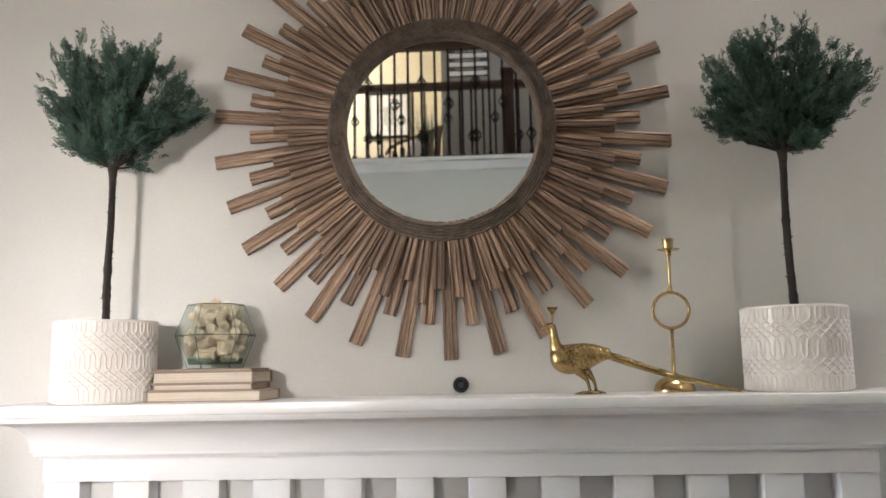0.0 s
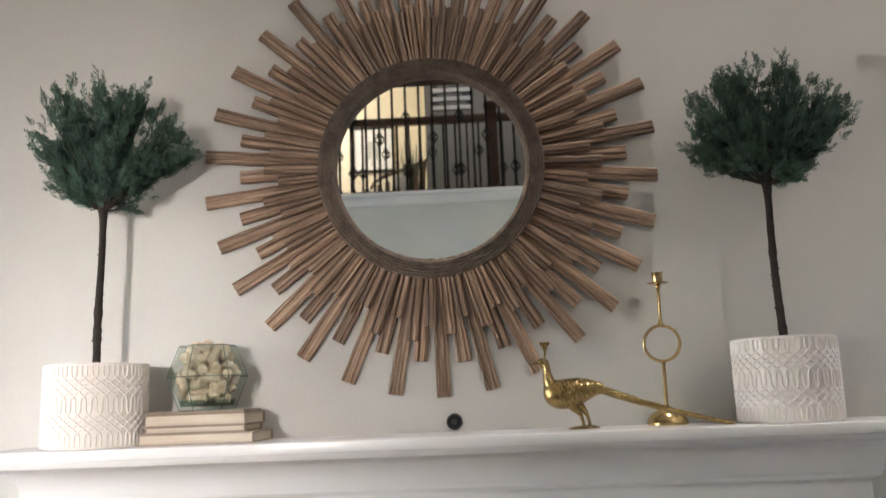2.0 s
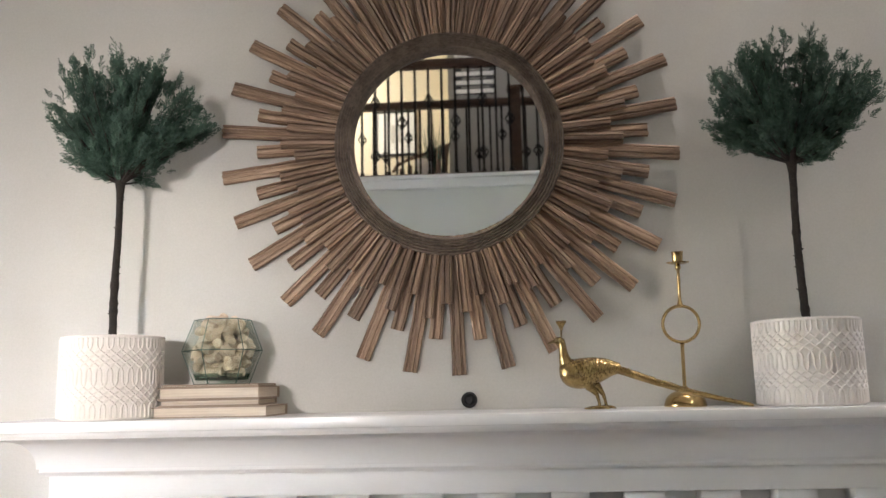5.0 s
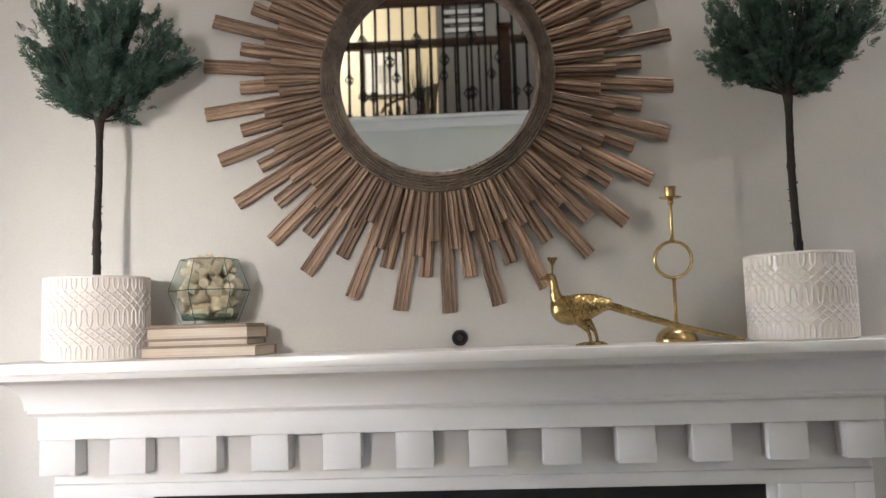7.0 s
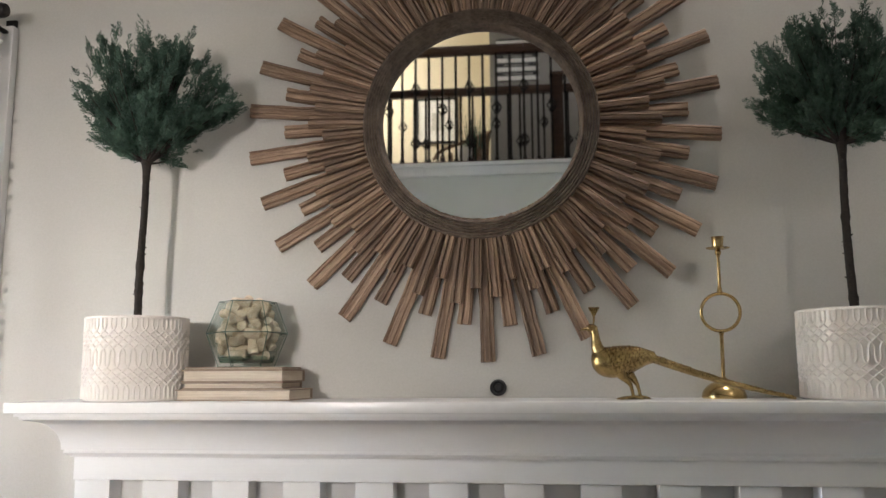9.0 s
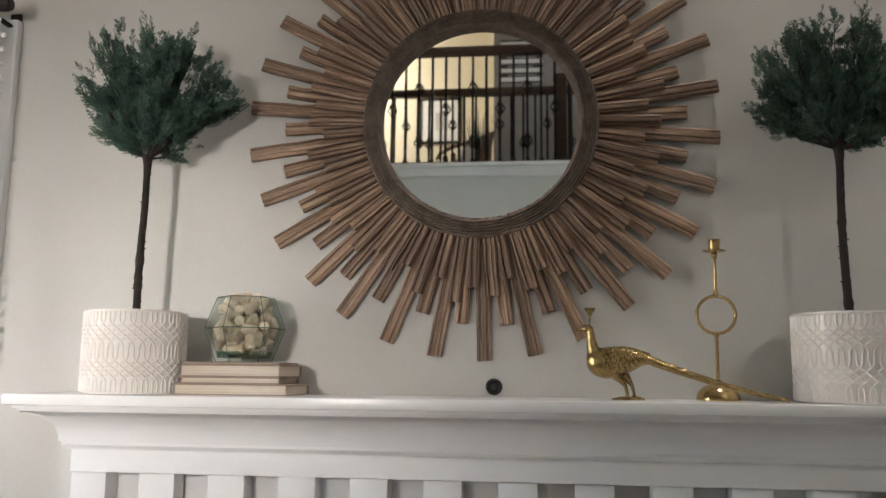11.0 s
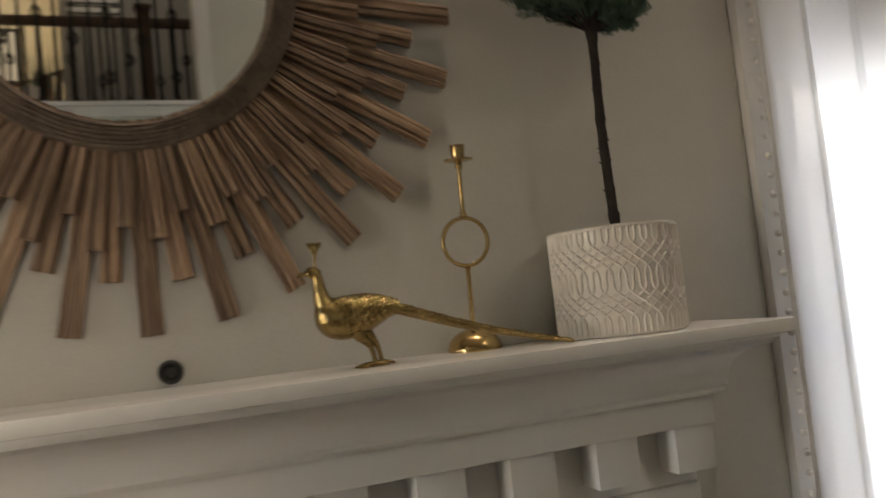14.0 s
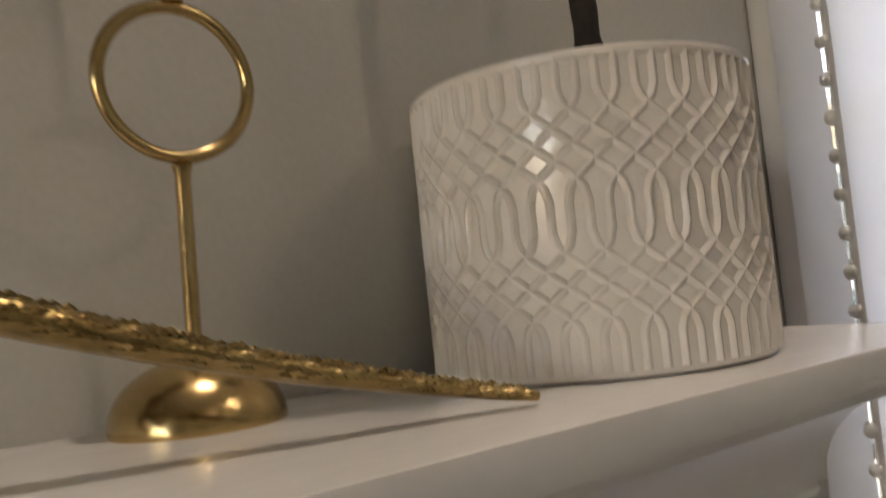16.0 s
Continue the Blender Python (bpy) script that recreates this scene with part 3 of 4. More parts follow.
def topiary(at, base_lean, joint, tips, seed, label):
    """A bare stem out of a pot with a loose crown fanning out of its top."""
    tree = thing("topiary", at, label, "topiary", "topiaries on the mantel")
    rnd = random.Random(seed)
    stem = bmesh.new()
    n = 48
    pts = [Vector((base_lean * (1 - k / n) + 0.0015 * math.sin(7 * k / n + seed) + rnd.uniform(-0.0003, 0.0003), rnd.uniform(-0.0004, 0.0004), -0.02 + (joint + 0.055) * k / n)) for k in range(n + 1)]
    tube(stem, pts, [0.0072 - 0.0012 * k / n + 0.0055 * max(0.0, min(1.0, (k / n - 0.78) / 0.13)) ** 1.5 + (0.0014 if rnd.random() < 0.12 else rnd.uniform(-0.0003, 0.0003)) for k in range(n + 1)], 11)
    for k in range(22):
        f, a = rnd.uniform(0.12, 0.92), rnd.uniform(0, 6.28)
        c = pts[int(f * n)]
        o = Vector((math.cos(a), math.sin(a), rnd.uniform(0.1, 0.9)))
        tube(stem, [c + o * 0.003, c + o * rnd.uniform(0.0078, 0.0098)], [0.0022, 0.0010], 6, (0.2, 0.1, 1))
    part("trunk", stem, BARK, tree, "thin dark brown stem")
    stem = bmesh.new()
    top = Vector((0, 0, joint))
    limbs = []
    for dx, dz in tips:
        reach = math.hypot(dx, dz)
        cut = max(0.35, 1 - 0.021 / reach)
        for k in range(4):
            limbs.append((top, top + Vector((dx * cut + rnd.gauss(0, 0.007), rnd.uniform(-0.055, 0.045), dz * cut + rnd.gauss(0, 0.007)))))
    for k in range(44):
        dx, dz = tips[rnd.randrange(len(tips))]
        ex, ez = tips[rnd.randrange(len(tips))]
        f, g = rnd.uniform(0.4, 0.82), rnd.uniform(0.55, 1.0)
        limbs.append((top, top + Vector(((dx * g + ex * (1 - g)) * f, rnd.gauss(0, 0.034), (dz * g + ez * (1 - g)) * f))))
    for a, b in limbs:
        mid = a.lerp(b, 0.5) + Vector((0, 0, -0.008))
        tube(stem, [a - Vector((0, 0, 0.01)), mid, b], [0.0032, 0.0014, 0.0004], 5, (0.3, 1, 0.2))
    tagged(part("branchwork", stem, BARK, tree, "thin dark limbs"), kind="stuff")
    crown_ob = new("crown", sprays(limbs, seed + 5, 27))
    crown_ob.parent = tree
    tagged(crown_ob, "feathery dark green cypress foliage", kind="stuff")
    return tree


pot = planter((-0.6005, 1.611, TOP))
copy_thing(pot, pose(0.6315, 1.628, TOP, 0, 0, 40))
topiary((-0.600, 1.611, TOP + 0.148), -0.002, 0.293, [(-0.096, 0.234), (-0.068, 0.239), (-0.112, 0.197), (-0.112, 0.151), (-0.112, 0.114), (-0.100, 0.083), (-0.072, 0.048), (-0.044, 0.040), (-0.011, 0.239), (0.011, 0.241), (0.046, 0.230), (0.074, 0.212), (0.092, 0.200), (0.136, 0.166), (0.153, 0.136), (0.169, 0.112), (0.142, 0.092), (0.120, 0.074), (0.081, 0.054), (0.042, 0.036)], 3, "cypress topiary with a bare stem and loose lobed crown")
topiary((0.6265, 1.611, TOP + 0.148), 0.001, 0.286, [(-0.006, 0.243), (-0.037, 0.211), (-0.067, 0.196), (-0.095, 0.187), (-0.116, 0.159), (-0.114, 0.123), (-0.136, 0.084), (-0.120, 0.046), (-0.074, 0.040), (0.047, 0.228), (0.080, 0.216), (0.090, 0.192), (0.112, 0.140), (0.144, 0.164), (0.160, 0.150), (0.160, 0.112), (0.125, 0.093), (0.093, 0.067), (0.093, 0.032), (0.060, 0.004)], 8, "cypress topiary with a bare stem and crown spreading sideways")


# ---- books, glass bowl with corks ----
def book(x0, x1, y0, y1, z0, z1, turn, label):
    cx, cy = (x0 + x1) / 2, (y0 + y1) / 2
    b = thing("book", pose(cx, cy, z0, 0, 0, turn), label, "book", "stacked books")
    w, d, h = (x1 - x0) / 2, (y1 - y0) / 2, z1 - z0
    c = 0.0021
    pg = boxes((-w + 0.0035, w - 0.0035, -d + 0.0042, d - 0.004, c, h - c))
    part("page_block", pg, PAGES, b, "aged cream page edges", smooth=False)
    part("cover", boxes((-w, w, -d, d, 0, c), (-w, w, -d, d, h - c, h), (-w, w, d - 0.002, d, c, h - c), bevel=0.0004), COVER, b, "cloth cover darkened to draw the shadow lines between books")
    return b


book(-0.509, -0.302, 1.572, 1.700, TOP + 0.0002, TOP + 0.0195, -1.5, "pale cloth-bound book at the bottom of the stack")
book(-0.501, -0.322, 1.580, 1.705, TOP + 0.0197, TOP + 0.0315, 1.0, "thin pale book between two others")
book(-0.501, -0.318, 1.577, 1.703, TOP + 0.0317, TOP + 0.0525, -1.0, "thick pale book at the top of the stack")

book(-0.498, -0.325, 1.584, 1.706, TOP + 0.0527, TOP + 0.0575, 0.5, "thin grey-brown booklet on top of the stack")

BZ = TOP + 0.0577
bowl = thing("glass_bowl", (-0.4075, 1.640, BZ), "faceted green-tinted glass bowl full of wine corks on the books", "bowl")
gb = bmesh.new()
outer = [(0.049, 0.0), (0.0715, 0.060), (0.0505, 0.116)]
inner = [(0.0477, 0.116), (0.0685, 0.060), (0.0465, 0.007)]
rings = []
for r, z in outer + inner:
    rings.append([gb.verts.new((r * math.cos(math.pi / 3 * k + 0.32), r * math.sin(math.pi / 3 * k + 0.32), z)) for k in range(6)])
for a, b in zip(rings, rings[1:]):
    for k in range(6):
        gb.faces.new((a[k], a[(k + 1) % 6], b[(k + 1) % 6], b[k]))
gb.faces.new(rings[0][::-1])
gb.faces.new(rings[-1])
part("bowl", gb, BOWLGLASS, bowl, "faceted green-tinted glass", smooth=False)
slab = bmesh.new()
low, high = [[slab.verts.new((r * math.cos(math.pi / 3 * k + 0.32), r * math.sin(math.pi / 3 * k + 0.32), z)) for k in range(6)] for r, z in ((0.0462, 0.0075), (0.0505, 0.0185))]
for k in range(6):
    slab.faces.new((low[k], low[(k + 1) % 6], high[(k + 1) % 6], high[k]))
slab.faces.new(low[::-1])
slab.faces.new(high)
part("base", slab, BASEGLASS, bowl, "thick teal glass base", smooth=False)
seam = bmesh.new()
for (r0, z0), (r1, z1) in zip(outer, outer[1:]):
    for k in range(6):
        a = math.pi / 3 * k + 0.32
        tube(seam, [(r0 * math.cos(a), r0 * math.sin(a), z0), (r1 * math.cos(a), r1 * math.sin(a), z1)], 0.0008, 6, (math.sin(a), -math.cos(a), 0.1))
for r, z in outer:
    for k in range(6):
        a, b = math.pi / 3 * k + 0.32, math.pi / 3 * (k + 1) + 0.32
        tube(seam, [(r * math.cos(a), r * math.sin(a), z), (r * math.cos(b), r * math.sin(b), z)], 0.0008, 6, (0, 0, 1))
tagged(part("facet_edging", seam, SEAM, bowl, "dark teal glass edges"), kind="stuff")
corks = lathe([(0, -0.0145), (0.0077, -0.0145), (0.0086, -0.0136), (0.0088, 0.0), (0.0086, 0.0136), (0.0077, 0.0145), (0, 0.0145)], 14)
cork_mesh = mesh_of(corks, CORK)
rnd = random.Random(4)


def gap(p, u, q, v):
    """Least distance between two short segments of half length 0.011, by sampling."""
    return min((p + u * (0.011 * i) - q - v * (0.011 * j)).length for i in (-1, -0.5, 0, 0.5, 1) for j in (-1, -0.5, 0, 0.5, 1))


placed = []
for tries in range(17000):
    z = rnd.uniform(0.020, 0.117)
    lim = (0.043 + 0.019 * z / 0.06 if z < 0.06 else 0.062 - 0.018 * (z - 0.06) / 0.056) - 0.0115
    a, r = rnd.uniform(0, 6.283), lim * rnd.random() ** 0.4
    c = Vector((r * math.cos(a), r * math.sin(a), z))
    u = Vector((rnd.gauss(0, 1), rnd.gauss(0, 1), rnd.gauss(0, 0.7))).normalized()
    if z > 0.104 and r > 0.026:
        continue
    if any(math.hypot(e.x, e.y) > lim + 0.004 or e.z < 0.0185 for e in (c + u * 0.0145, c - u * 0.0145)):
        continue
    if all((c - q).length > 0.03 or gap(c, u, q, v) > 0.0112 for q, v in placed):
        placed.append((c, u))
for c, u in placed:
    k = piece("cork", cork_mesh, None, Matrix.Translation(Vector((-0.4075, 1.640, BZ)) + c) @ u.to_track_quat("Z", "Y").to_matrix().to_4x4() @ Matrix.Diagonal((1, 1, rnd.uniform(0.85, 1.05), 1)))
    tagged(k, "used natural wine cork in the glass bowl", "cork", "corks in the bowl")

# ---- black grommet ----
bm = lathe([(0, 0.012), (0.006, 0.012), (0.0085, 0.009), (0.0118, 0.0125), (0.0142, 0.011), (0.0150, 0.006), (0.0150, 0.0003), (0, 0.0003)], 40, "Y")
bmesh.ops.translate(bm, verts=bm.verts, vec=(0.0395, WY, 1.3905))
solid("wall_grommet", bm, BLACK, "round black plastic cable grommet on the wall", "grommet")


# ---- brass bird ----
def knob(bm, c, r, q):
    """A small raised lozenge at c that leans away from the tail at angle q."""
    out = Vector((0, math.cos(q), math.sin(q)))
    across = Vector((0, -math.sin(q), math.cos(q)))
    rim = [bm.verts.new(c + d) for d in (Vector((-1.7 * r, 0, 0)), across * r, Vector((1.7 * r, 0, 0)), across * -r)]
    peak = bm.verts.new(c + out * r + Vector((0.5 * r, 0, 0)))
    base = bm.verts.new(c - out * r)
    for k in range(4):
        bm.faces.new((rim[k], rim[(k + 1) % 4], peak))
        bm.faces.new((rim[(k + 1) % 4], rim[k], base))


def bird():
    bm = bmesh.new()
    # plump body from breast to tail root, covered in overlapping feathers behind the smooth breast
    sect = [(-0.0712, 0.0680, 0.002, 0.003), (-0.0695, 0.0665, 0.0085, 0.0115), (-0.064, 0.0645, 0.0155, 0.0185), (-0.054, 0.0622, 0.0205, 0.0232), (-0.040, 0.0612, 0.0238, 0.0255),
            (-0.024, 0.0625, 0.0242, 0.0258), (-0.008, 0.0650, 0.0218, 0.0232), (0.008, 0.0680, 0.0175, 0.0180), (0.021, 0.0694, 0.0130, 0.0126), (0.034, 0.0690, 0.0095, 0.0085)]
    rows, nu, nv = [], 120, 90
    for i in range(nu + 1):
        f = i / nu * (len(sect) - 1)
        k = min(int(f), len(sect) - 2)
        p = [sect[max(0, min(len(sect) - 1, k + d))] for d in (-1, 0, 1, 2)]
        t = f - k
        x, z, ry, rz = [0.5 * (2 * b + (c - a) * t + (2 * a - 5 * b + 4 * c - d) * t * t + (3 * b - a - 3 * c + d) * t ** 3) for a, b, c, d in zip(*p)]
        row = []
        for j in range(nv):
            q = 2 * math.pi * j / nv
            up = math.sin(q)
            cover = max(0.0, min(1.0, (x + 0.050 + 0.012 * up) / 0.012)) * max(0.0, min(1.0, (up + 0.95) / 0.4))
            lane = j * 18 / nv + x * 55
            along = (x * 150 + 0.5 * (int(lane) % 2)) % 1.0
            rise = cover * 0.0021 * (along ** 1.3) * abs(math.sin(math.pi * lane)) ** 0.6
            row.append(bm.verts.new((x, (ry + rise) * math.cos(q), z + (rz + rise) * up)))
        rows.append(row)
    for a, b in zip(rows, rows[1:]):
        for j in range(nv):
            bm.faces.new((a[j], a[(j + 1) % nv], b[(j + 1) % nv], b[j]))
    bm.faces.new(rows[0][::-1])
    bm.faces.new(rows[-1])
    # neck and head
    tube(bm, [(-0.050, 0, 0.066), (-0.0570, 0, 0.077), (-0.0612, 0, 0.089), (-0.0628, 0, 0.101), (-0.0635, 0, 0.111), (-0.0655, 0, 0.119), (-0.070, 0, 0.1235)],
         [0.0175, 0.0138, 0.0098, 0.0075, 0.0066, 0.0068, 0.0045], 16)
    ball(bm, (-0.0690, 0, 0.1190), 0.0080, 16, 10, (1.2, 0.85, 0.92))
    tube(bm, [(-0.0755, 0, 0.1190), (-0.0830, 0, 0.1172), (-0.0890, 0, 0.1146)], [(0.0030, 0.0034), (0.0022, 0.0024), (0.0007, 0.0007)], 8)
    for s in (-1, 1):
        ball(bm, (-0.0718, s * 0.0062, 0.1212), 0.0019, 8, 6)
    # crest: a fan of stalks, each with a knob
    for k in range(5):
        x = -0.0715 + k * 0.0036
        tube(bm, [(-0.0655, 0, 0.1240), (-0.0645 + (k - 2) * 0.0006, 0, 0.1390), (-0.0643 + (k - 2) * 0.0019, 0, 0.1460), (x, 0, 0.1515)], [(0.0010, 0.0012), (0.0009, 0.0009), (0.0011, 0.0013), (0.0016, 0.0018)], 7)
        ball(bm, (x, 0, 0.1528), 0.0022, 8, 6, (0.95, 0.8, 1.1))
    # long tail that runs out to the shelf
    pts, rad = [], []
    a, b = Vector((0.026, 0, 0.0690)), Vector((0.2395, -0.058, 0.0035))
    for k in range(25):
        f = k / 24
        p = a.lerp(b, f)
        p.z += -0.0055 * math.sin(f * math.pi)
        pts.append(p)
        w = 0.0074 * (1 - f) ** 0.7 + 0.003
        rad.append((w, 0.0052 * (1 - f) ** 0.8 + 0.0023))
    tube(bm, pts, rad, 14)
    rnd = random.Random(7)
    for k in range(2, 74):
        f = k / 75
        p = a.lerp(b, f)
        p.z += -0.0055 * math.sin(f * math.pi)
        w, h = 0.0074 * (1 - f) ** 0.7 + 0.003, 0.0052 * (1 - f) ** 0.8 + 0.0023
        for q in (25, 65, 115, 155, 200, 340):
            q = radians(q + rnd.uniform(-14, 14))
            knob(bm, p + Vector((rnd.uniform(-0.0012, 0.0012), w * 0.92 * math.cos(q), h * 0.92 * math.sin(q))), rnd.uniform(0.0011, 0.0019) + 0.0005 * (1 - f), q)
    # thighs, thin legs and spread toes
    for s, dx in ((-1, -0.005), (1, 0.008)):
        y = s * 0.0085
        tube(bm, [(-0.022 + dx, y, 0.050), (-0.015 + dx, y, 0.039), (-0.008 + dx, y, 0.031), (-0.0035 + dx, y, 0.024), (-0.001 + dx, y, 0.014), (0.0005 + dx, y, 0.0035)], [0.0110, 0.0088, 0.0055, 0.0034, 0.0027, 0.0031], 12)
        for ax, ay in ((-0.026, 0.0), (-0.021, 0.009), (-0.021, -0.009), (0.017, 0.0)):
            tube(bm, [(0.001 + dx, y, 0.0038), (dx + ax * 0.55, y + ay * 0.6, 0.0034), (dx + ax, y + ay, 0.0016)], [(0.0034, 0.0034), (0.0030, 0.0026), (0.0016, 0.0013)], 8)
        ball(bm, (dx - 0.004, y, 0.0018), 0.012, 16, 6, (1.3, 0.75, 0.13))
    return bm


ob = solid("bird_statuette", bird(), BIRDBRASS, "cast brass statuette of a long-tailed bird on the mantel shelf", "statuette")
ob.matrix_basis = Matrix.Translation((0.2725, 1.614, TOP))

# ---- brass candle holder ----
CX, CY = 0.428, 1.675
holder = thing("candle_holder", pose(CX, CY, TOP, 2.5, 0, 0) @ Matrix.Diagonal((1, 1, 0.99, 1)), "slender polished brass candle holder with a ring in its stem", "candle holder")
dome = [(0, 0.001), (0.0345, 0.001), (0.0368, 0.0), (0.0372, 0.003)]
for k in range(1, 9):
    a = k / 8 * math.pi / 2
    dome.append((0.0055 + 0.0310 * math.cos(a) ** 1.15, 0.004 + 0.0255 * math.sin(a)))
dome += [(0.0050, 0.0310), (0.0070, 0.0330), (0.0042, 0.0365), (0, 0.037)]
part("base", lathe(dome, 40), BRASS, holder, "domed polished brass foot")
part("lower_stem", lathe([(0, 0.03), (0.0037, 0.03), (0.0033, 0.036), (0.0033, 0.108), (0.0045, 0.1125), (0, 0.114)], 16), BRASS, holder)
tor = bmesh.new()
R, rr = 0.0327, 0.0030
rows = [[tor.verts.new(((R + rr * math.cos(q)) * math.cos(p), rr * math.sin(q), 0.1485 + (R + rr * math.cos(q)) * math.sin(p))) for q in [k * math.pi / 5 for k in range(10)]] for p in [k * math.pi / 32 for k in range(64)]]
for i in range(64):
    for k in range(10):
        tor.faces.new((rows[i][k], rows[(i + 1) % 64][k], rows[(i + 1) % 64][(k + 1) % 10], rows[i][(k + 1) % 10]))
part("ring", tor, BRASS, holder, "brass ring")
part("upper_stem", lathe([(0, 0.183), (0.0055, 0.183), (0.0042, 0.188), (0.0030, 0.194), (0.0028, 0.246), (0.0052, 0.251), (0.0056, 0.2545), (0.004, 0.258), (0, 0.2585)], 16), BRASS, holder)
part("drip_pan", lathe([(0, 0.258), (0.012, 0.2583), (0.0195, 0.2602), (0.0205, 0.2622), (0.0192, 0.2625), (0.011, 0.2602), (0, 0.2602)], 32), BRASS, holder)
part("candle_cup", lathe([(0, 0.2603), (0.0098, 0.2603), (0.0094, 0.266), (0.0102, 0.2795), (0.0112, 0.2815), (0.0096, 0.2812), (0.0085, 0.266), (0, 0.2645)], 28), BRASS, holder)


# ---- windows, shades and curtains ----
def window(name, x0, x1, label):
    z0, z1 = WZ
    w = thing(name, (0, 0, 0), label, "window", "", "structure")
    case = boxes((x0 - 0.085, x0, WY - 0.022, WY - 0.001, z0 - 0.02, z1 + 0.09), (x1, x1 + 0.085, WY - 0.022, WY - 0.001, z0 - 0.02, z1 + 0.09), (x0, x1, WY - 0.022, WY - 0.001, z1, z1 + 0.09), bevel=0.004)
    part("casing", case, TRIM, w)
    part("sill", boxes((x0 - 0.12, x1 + 0.12, WY - 0.06, WY + 0.05, z0 - 0.045, z0 - 0.02), bevel=0.004), TRIM, w)
    part("reveal", boxes((x0 + 0.001, x0 + 0.012, WY, WY + 0.084, z0, z1 - 0.001), (x1 - 0.012, x1 - 0.001, WY, WY + 0.084, z0, z1 - 0.001), (x0 + 0.012, x1 - 0.012, WY, WY + 0.084, z1 - 0.012, z1 - 0.001)), TRIM, w)
    part("jamb_frame", boxes((x0 + 0.001, x0 + 0.03, WY + 0.085, WY + 0.19, z0, z1 - 0.001), (x1 - 0.03, x1 - 0.001, WY + 0.085, WY + 0.19, z0, z1 - 0.001), (x0 + 0.03, x1 - 0.03, WY + 0.085, WY + 0.19, z1 - 0.03, z1 - 0.001), (x0 + 0.03, x1 - 0.03, WY + 0.085, WY + 0.19, z0 + 0.001, z0 + 0.03)), TRIM, w)
    a, b = x0 + 0.031, x1 - 0.031
    for nm, za, zb, y in (("upper_sash", 1.265, z1 - 0.031, WY + 0.15), ("lower_sash", z0 + 0.031, 1.305, WY + 0.11)):
        s = boxes((a, a + 0.045, y, y + 0.035, za, zb), (b - 0.045, b, y, y + 0.035, za, zb), (a + 0.045, b - 0.045, y, y + 0.035, za, za + 0.042), (a + 0.045, b - 0.045, y, y + 0.035, zb - 0.042, zb), bevel=0.003)
        sash = part(nm, s, SASH, w)
        bars = bmesh.new()
        for xm in (a + 0.15, b - 0.15):
            box(bars, xm - 0.009, xm + 0.009, y + 0.006, y + 0.03, za + 0.042, zb - 0.042)
        part("muntin", bars, SASH, sash)
        for zm in (za + 0.135, zb - 0.135):
            part("muntin", boxes((a + 0.045, b - 0.045, y + 0.0075, y + 0.0285, zm - 0.009, zm + 0.009)), SASH, sash)
        pane = part("pane", boxes((a + 0.044, b - 0.044, y + 0.016, y + 0.019, za + 0.041, zb - 0.041)), PANE, sash, "clear window glass", smooth=False)
        pane.visible_shadow = False
    part("latch", boxes(((a + b) / 2 - 0.03, (a + b) / 2 + 0.03, WY + 0.115, WY + 0.14, 1.3052, 1.315), bevel=0.003), SASH, w)
    return w


window("window_1", *WIN[0], "white double-hung sash window with narrow border muntins")
window("window_2", *WIN[1], "white double-hung sash window behind a sheer curtain")
# invented window, out of view, so that the west light has an opening
w3 = thing("window_3", (-3.2, 0.45, 0), "unseen white framed window added in the side wall for the west light", "window", "", "structure")
part("casing", boxes((0.001, 0.022, -0.69, -0.60, 0.52, 2.18), (0.001, 0.022, 0.60, 0.69, 0.52, 2.18), (0.001, 0.022, -0.60, 0.60, 2.10, 2.18), (0.001, 0.05, -0.60, 0.60, 0.55, 0.60), bevel=0.004), TRIM, w3)


def woven_shade(x0, x1):
    s = thing("roman_shade", (x0, WY, 0), "tan woven bamboo roman shade pulled up at the window head", "window shade", "woven window shades")
    bm = bmesh.new()
    w = x1 - x0
    for i in range(16):
        z = 1.80 + i * 0.0142
        tube(bm, [(0.004, 0.022 + 0.004 * (i % 2), z), (w / 2, 0.02 + 0.004 * (i % 2), z), (w - 0.004, 0.022 + 0.004 * (i % 2), z)], 0.0085, 8)
    part("woven_slats", bm, WOVEN, s)
    for k in range(3):
        part("cord", boxes((w * (0.2 + 0.3 * k), w * (0.2 + 0.3 * k) + 0.012, 0.006, 0.012, 1.80, 2.02)), WOVEN, s)
    part("lower_band", boxes((0.002, w - 0.002, 0.02, 0.036, 1.748, 1.790), bevel=0.004), SHADEBAND, s, "pale lining band")
    return s


for x0, x1 in WIN:
    woven_shade(x0 + 0.035, x1 - 0.035)
pom = bmesh.new()
ball(pom, (0, 0, 0), 0.0058, 8, 6)
POM = mesh_of(pom, FLUFF)


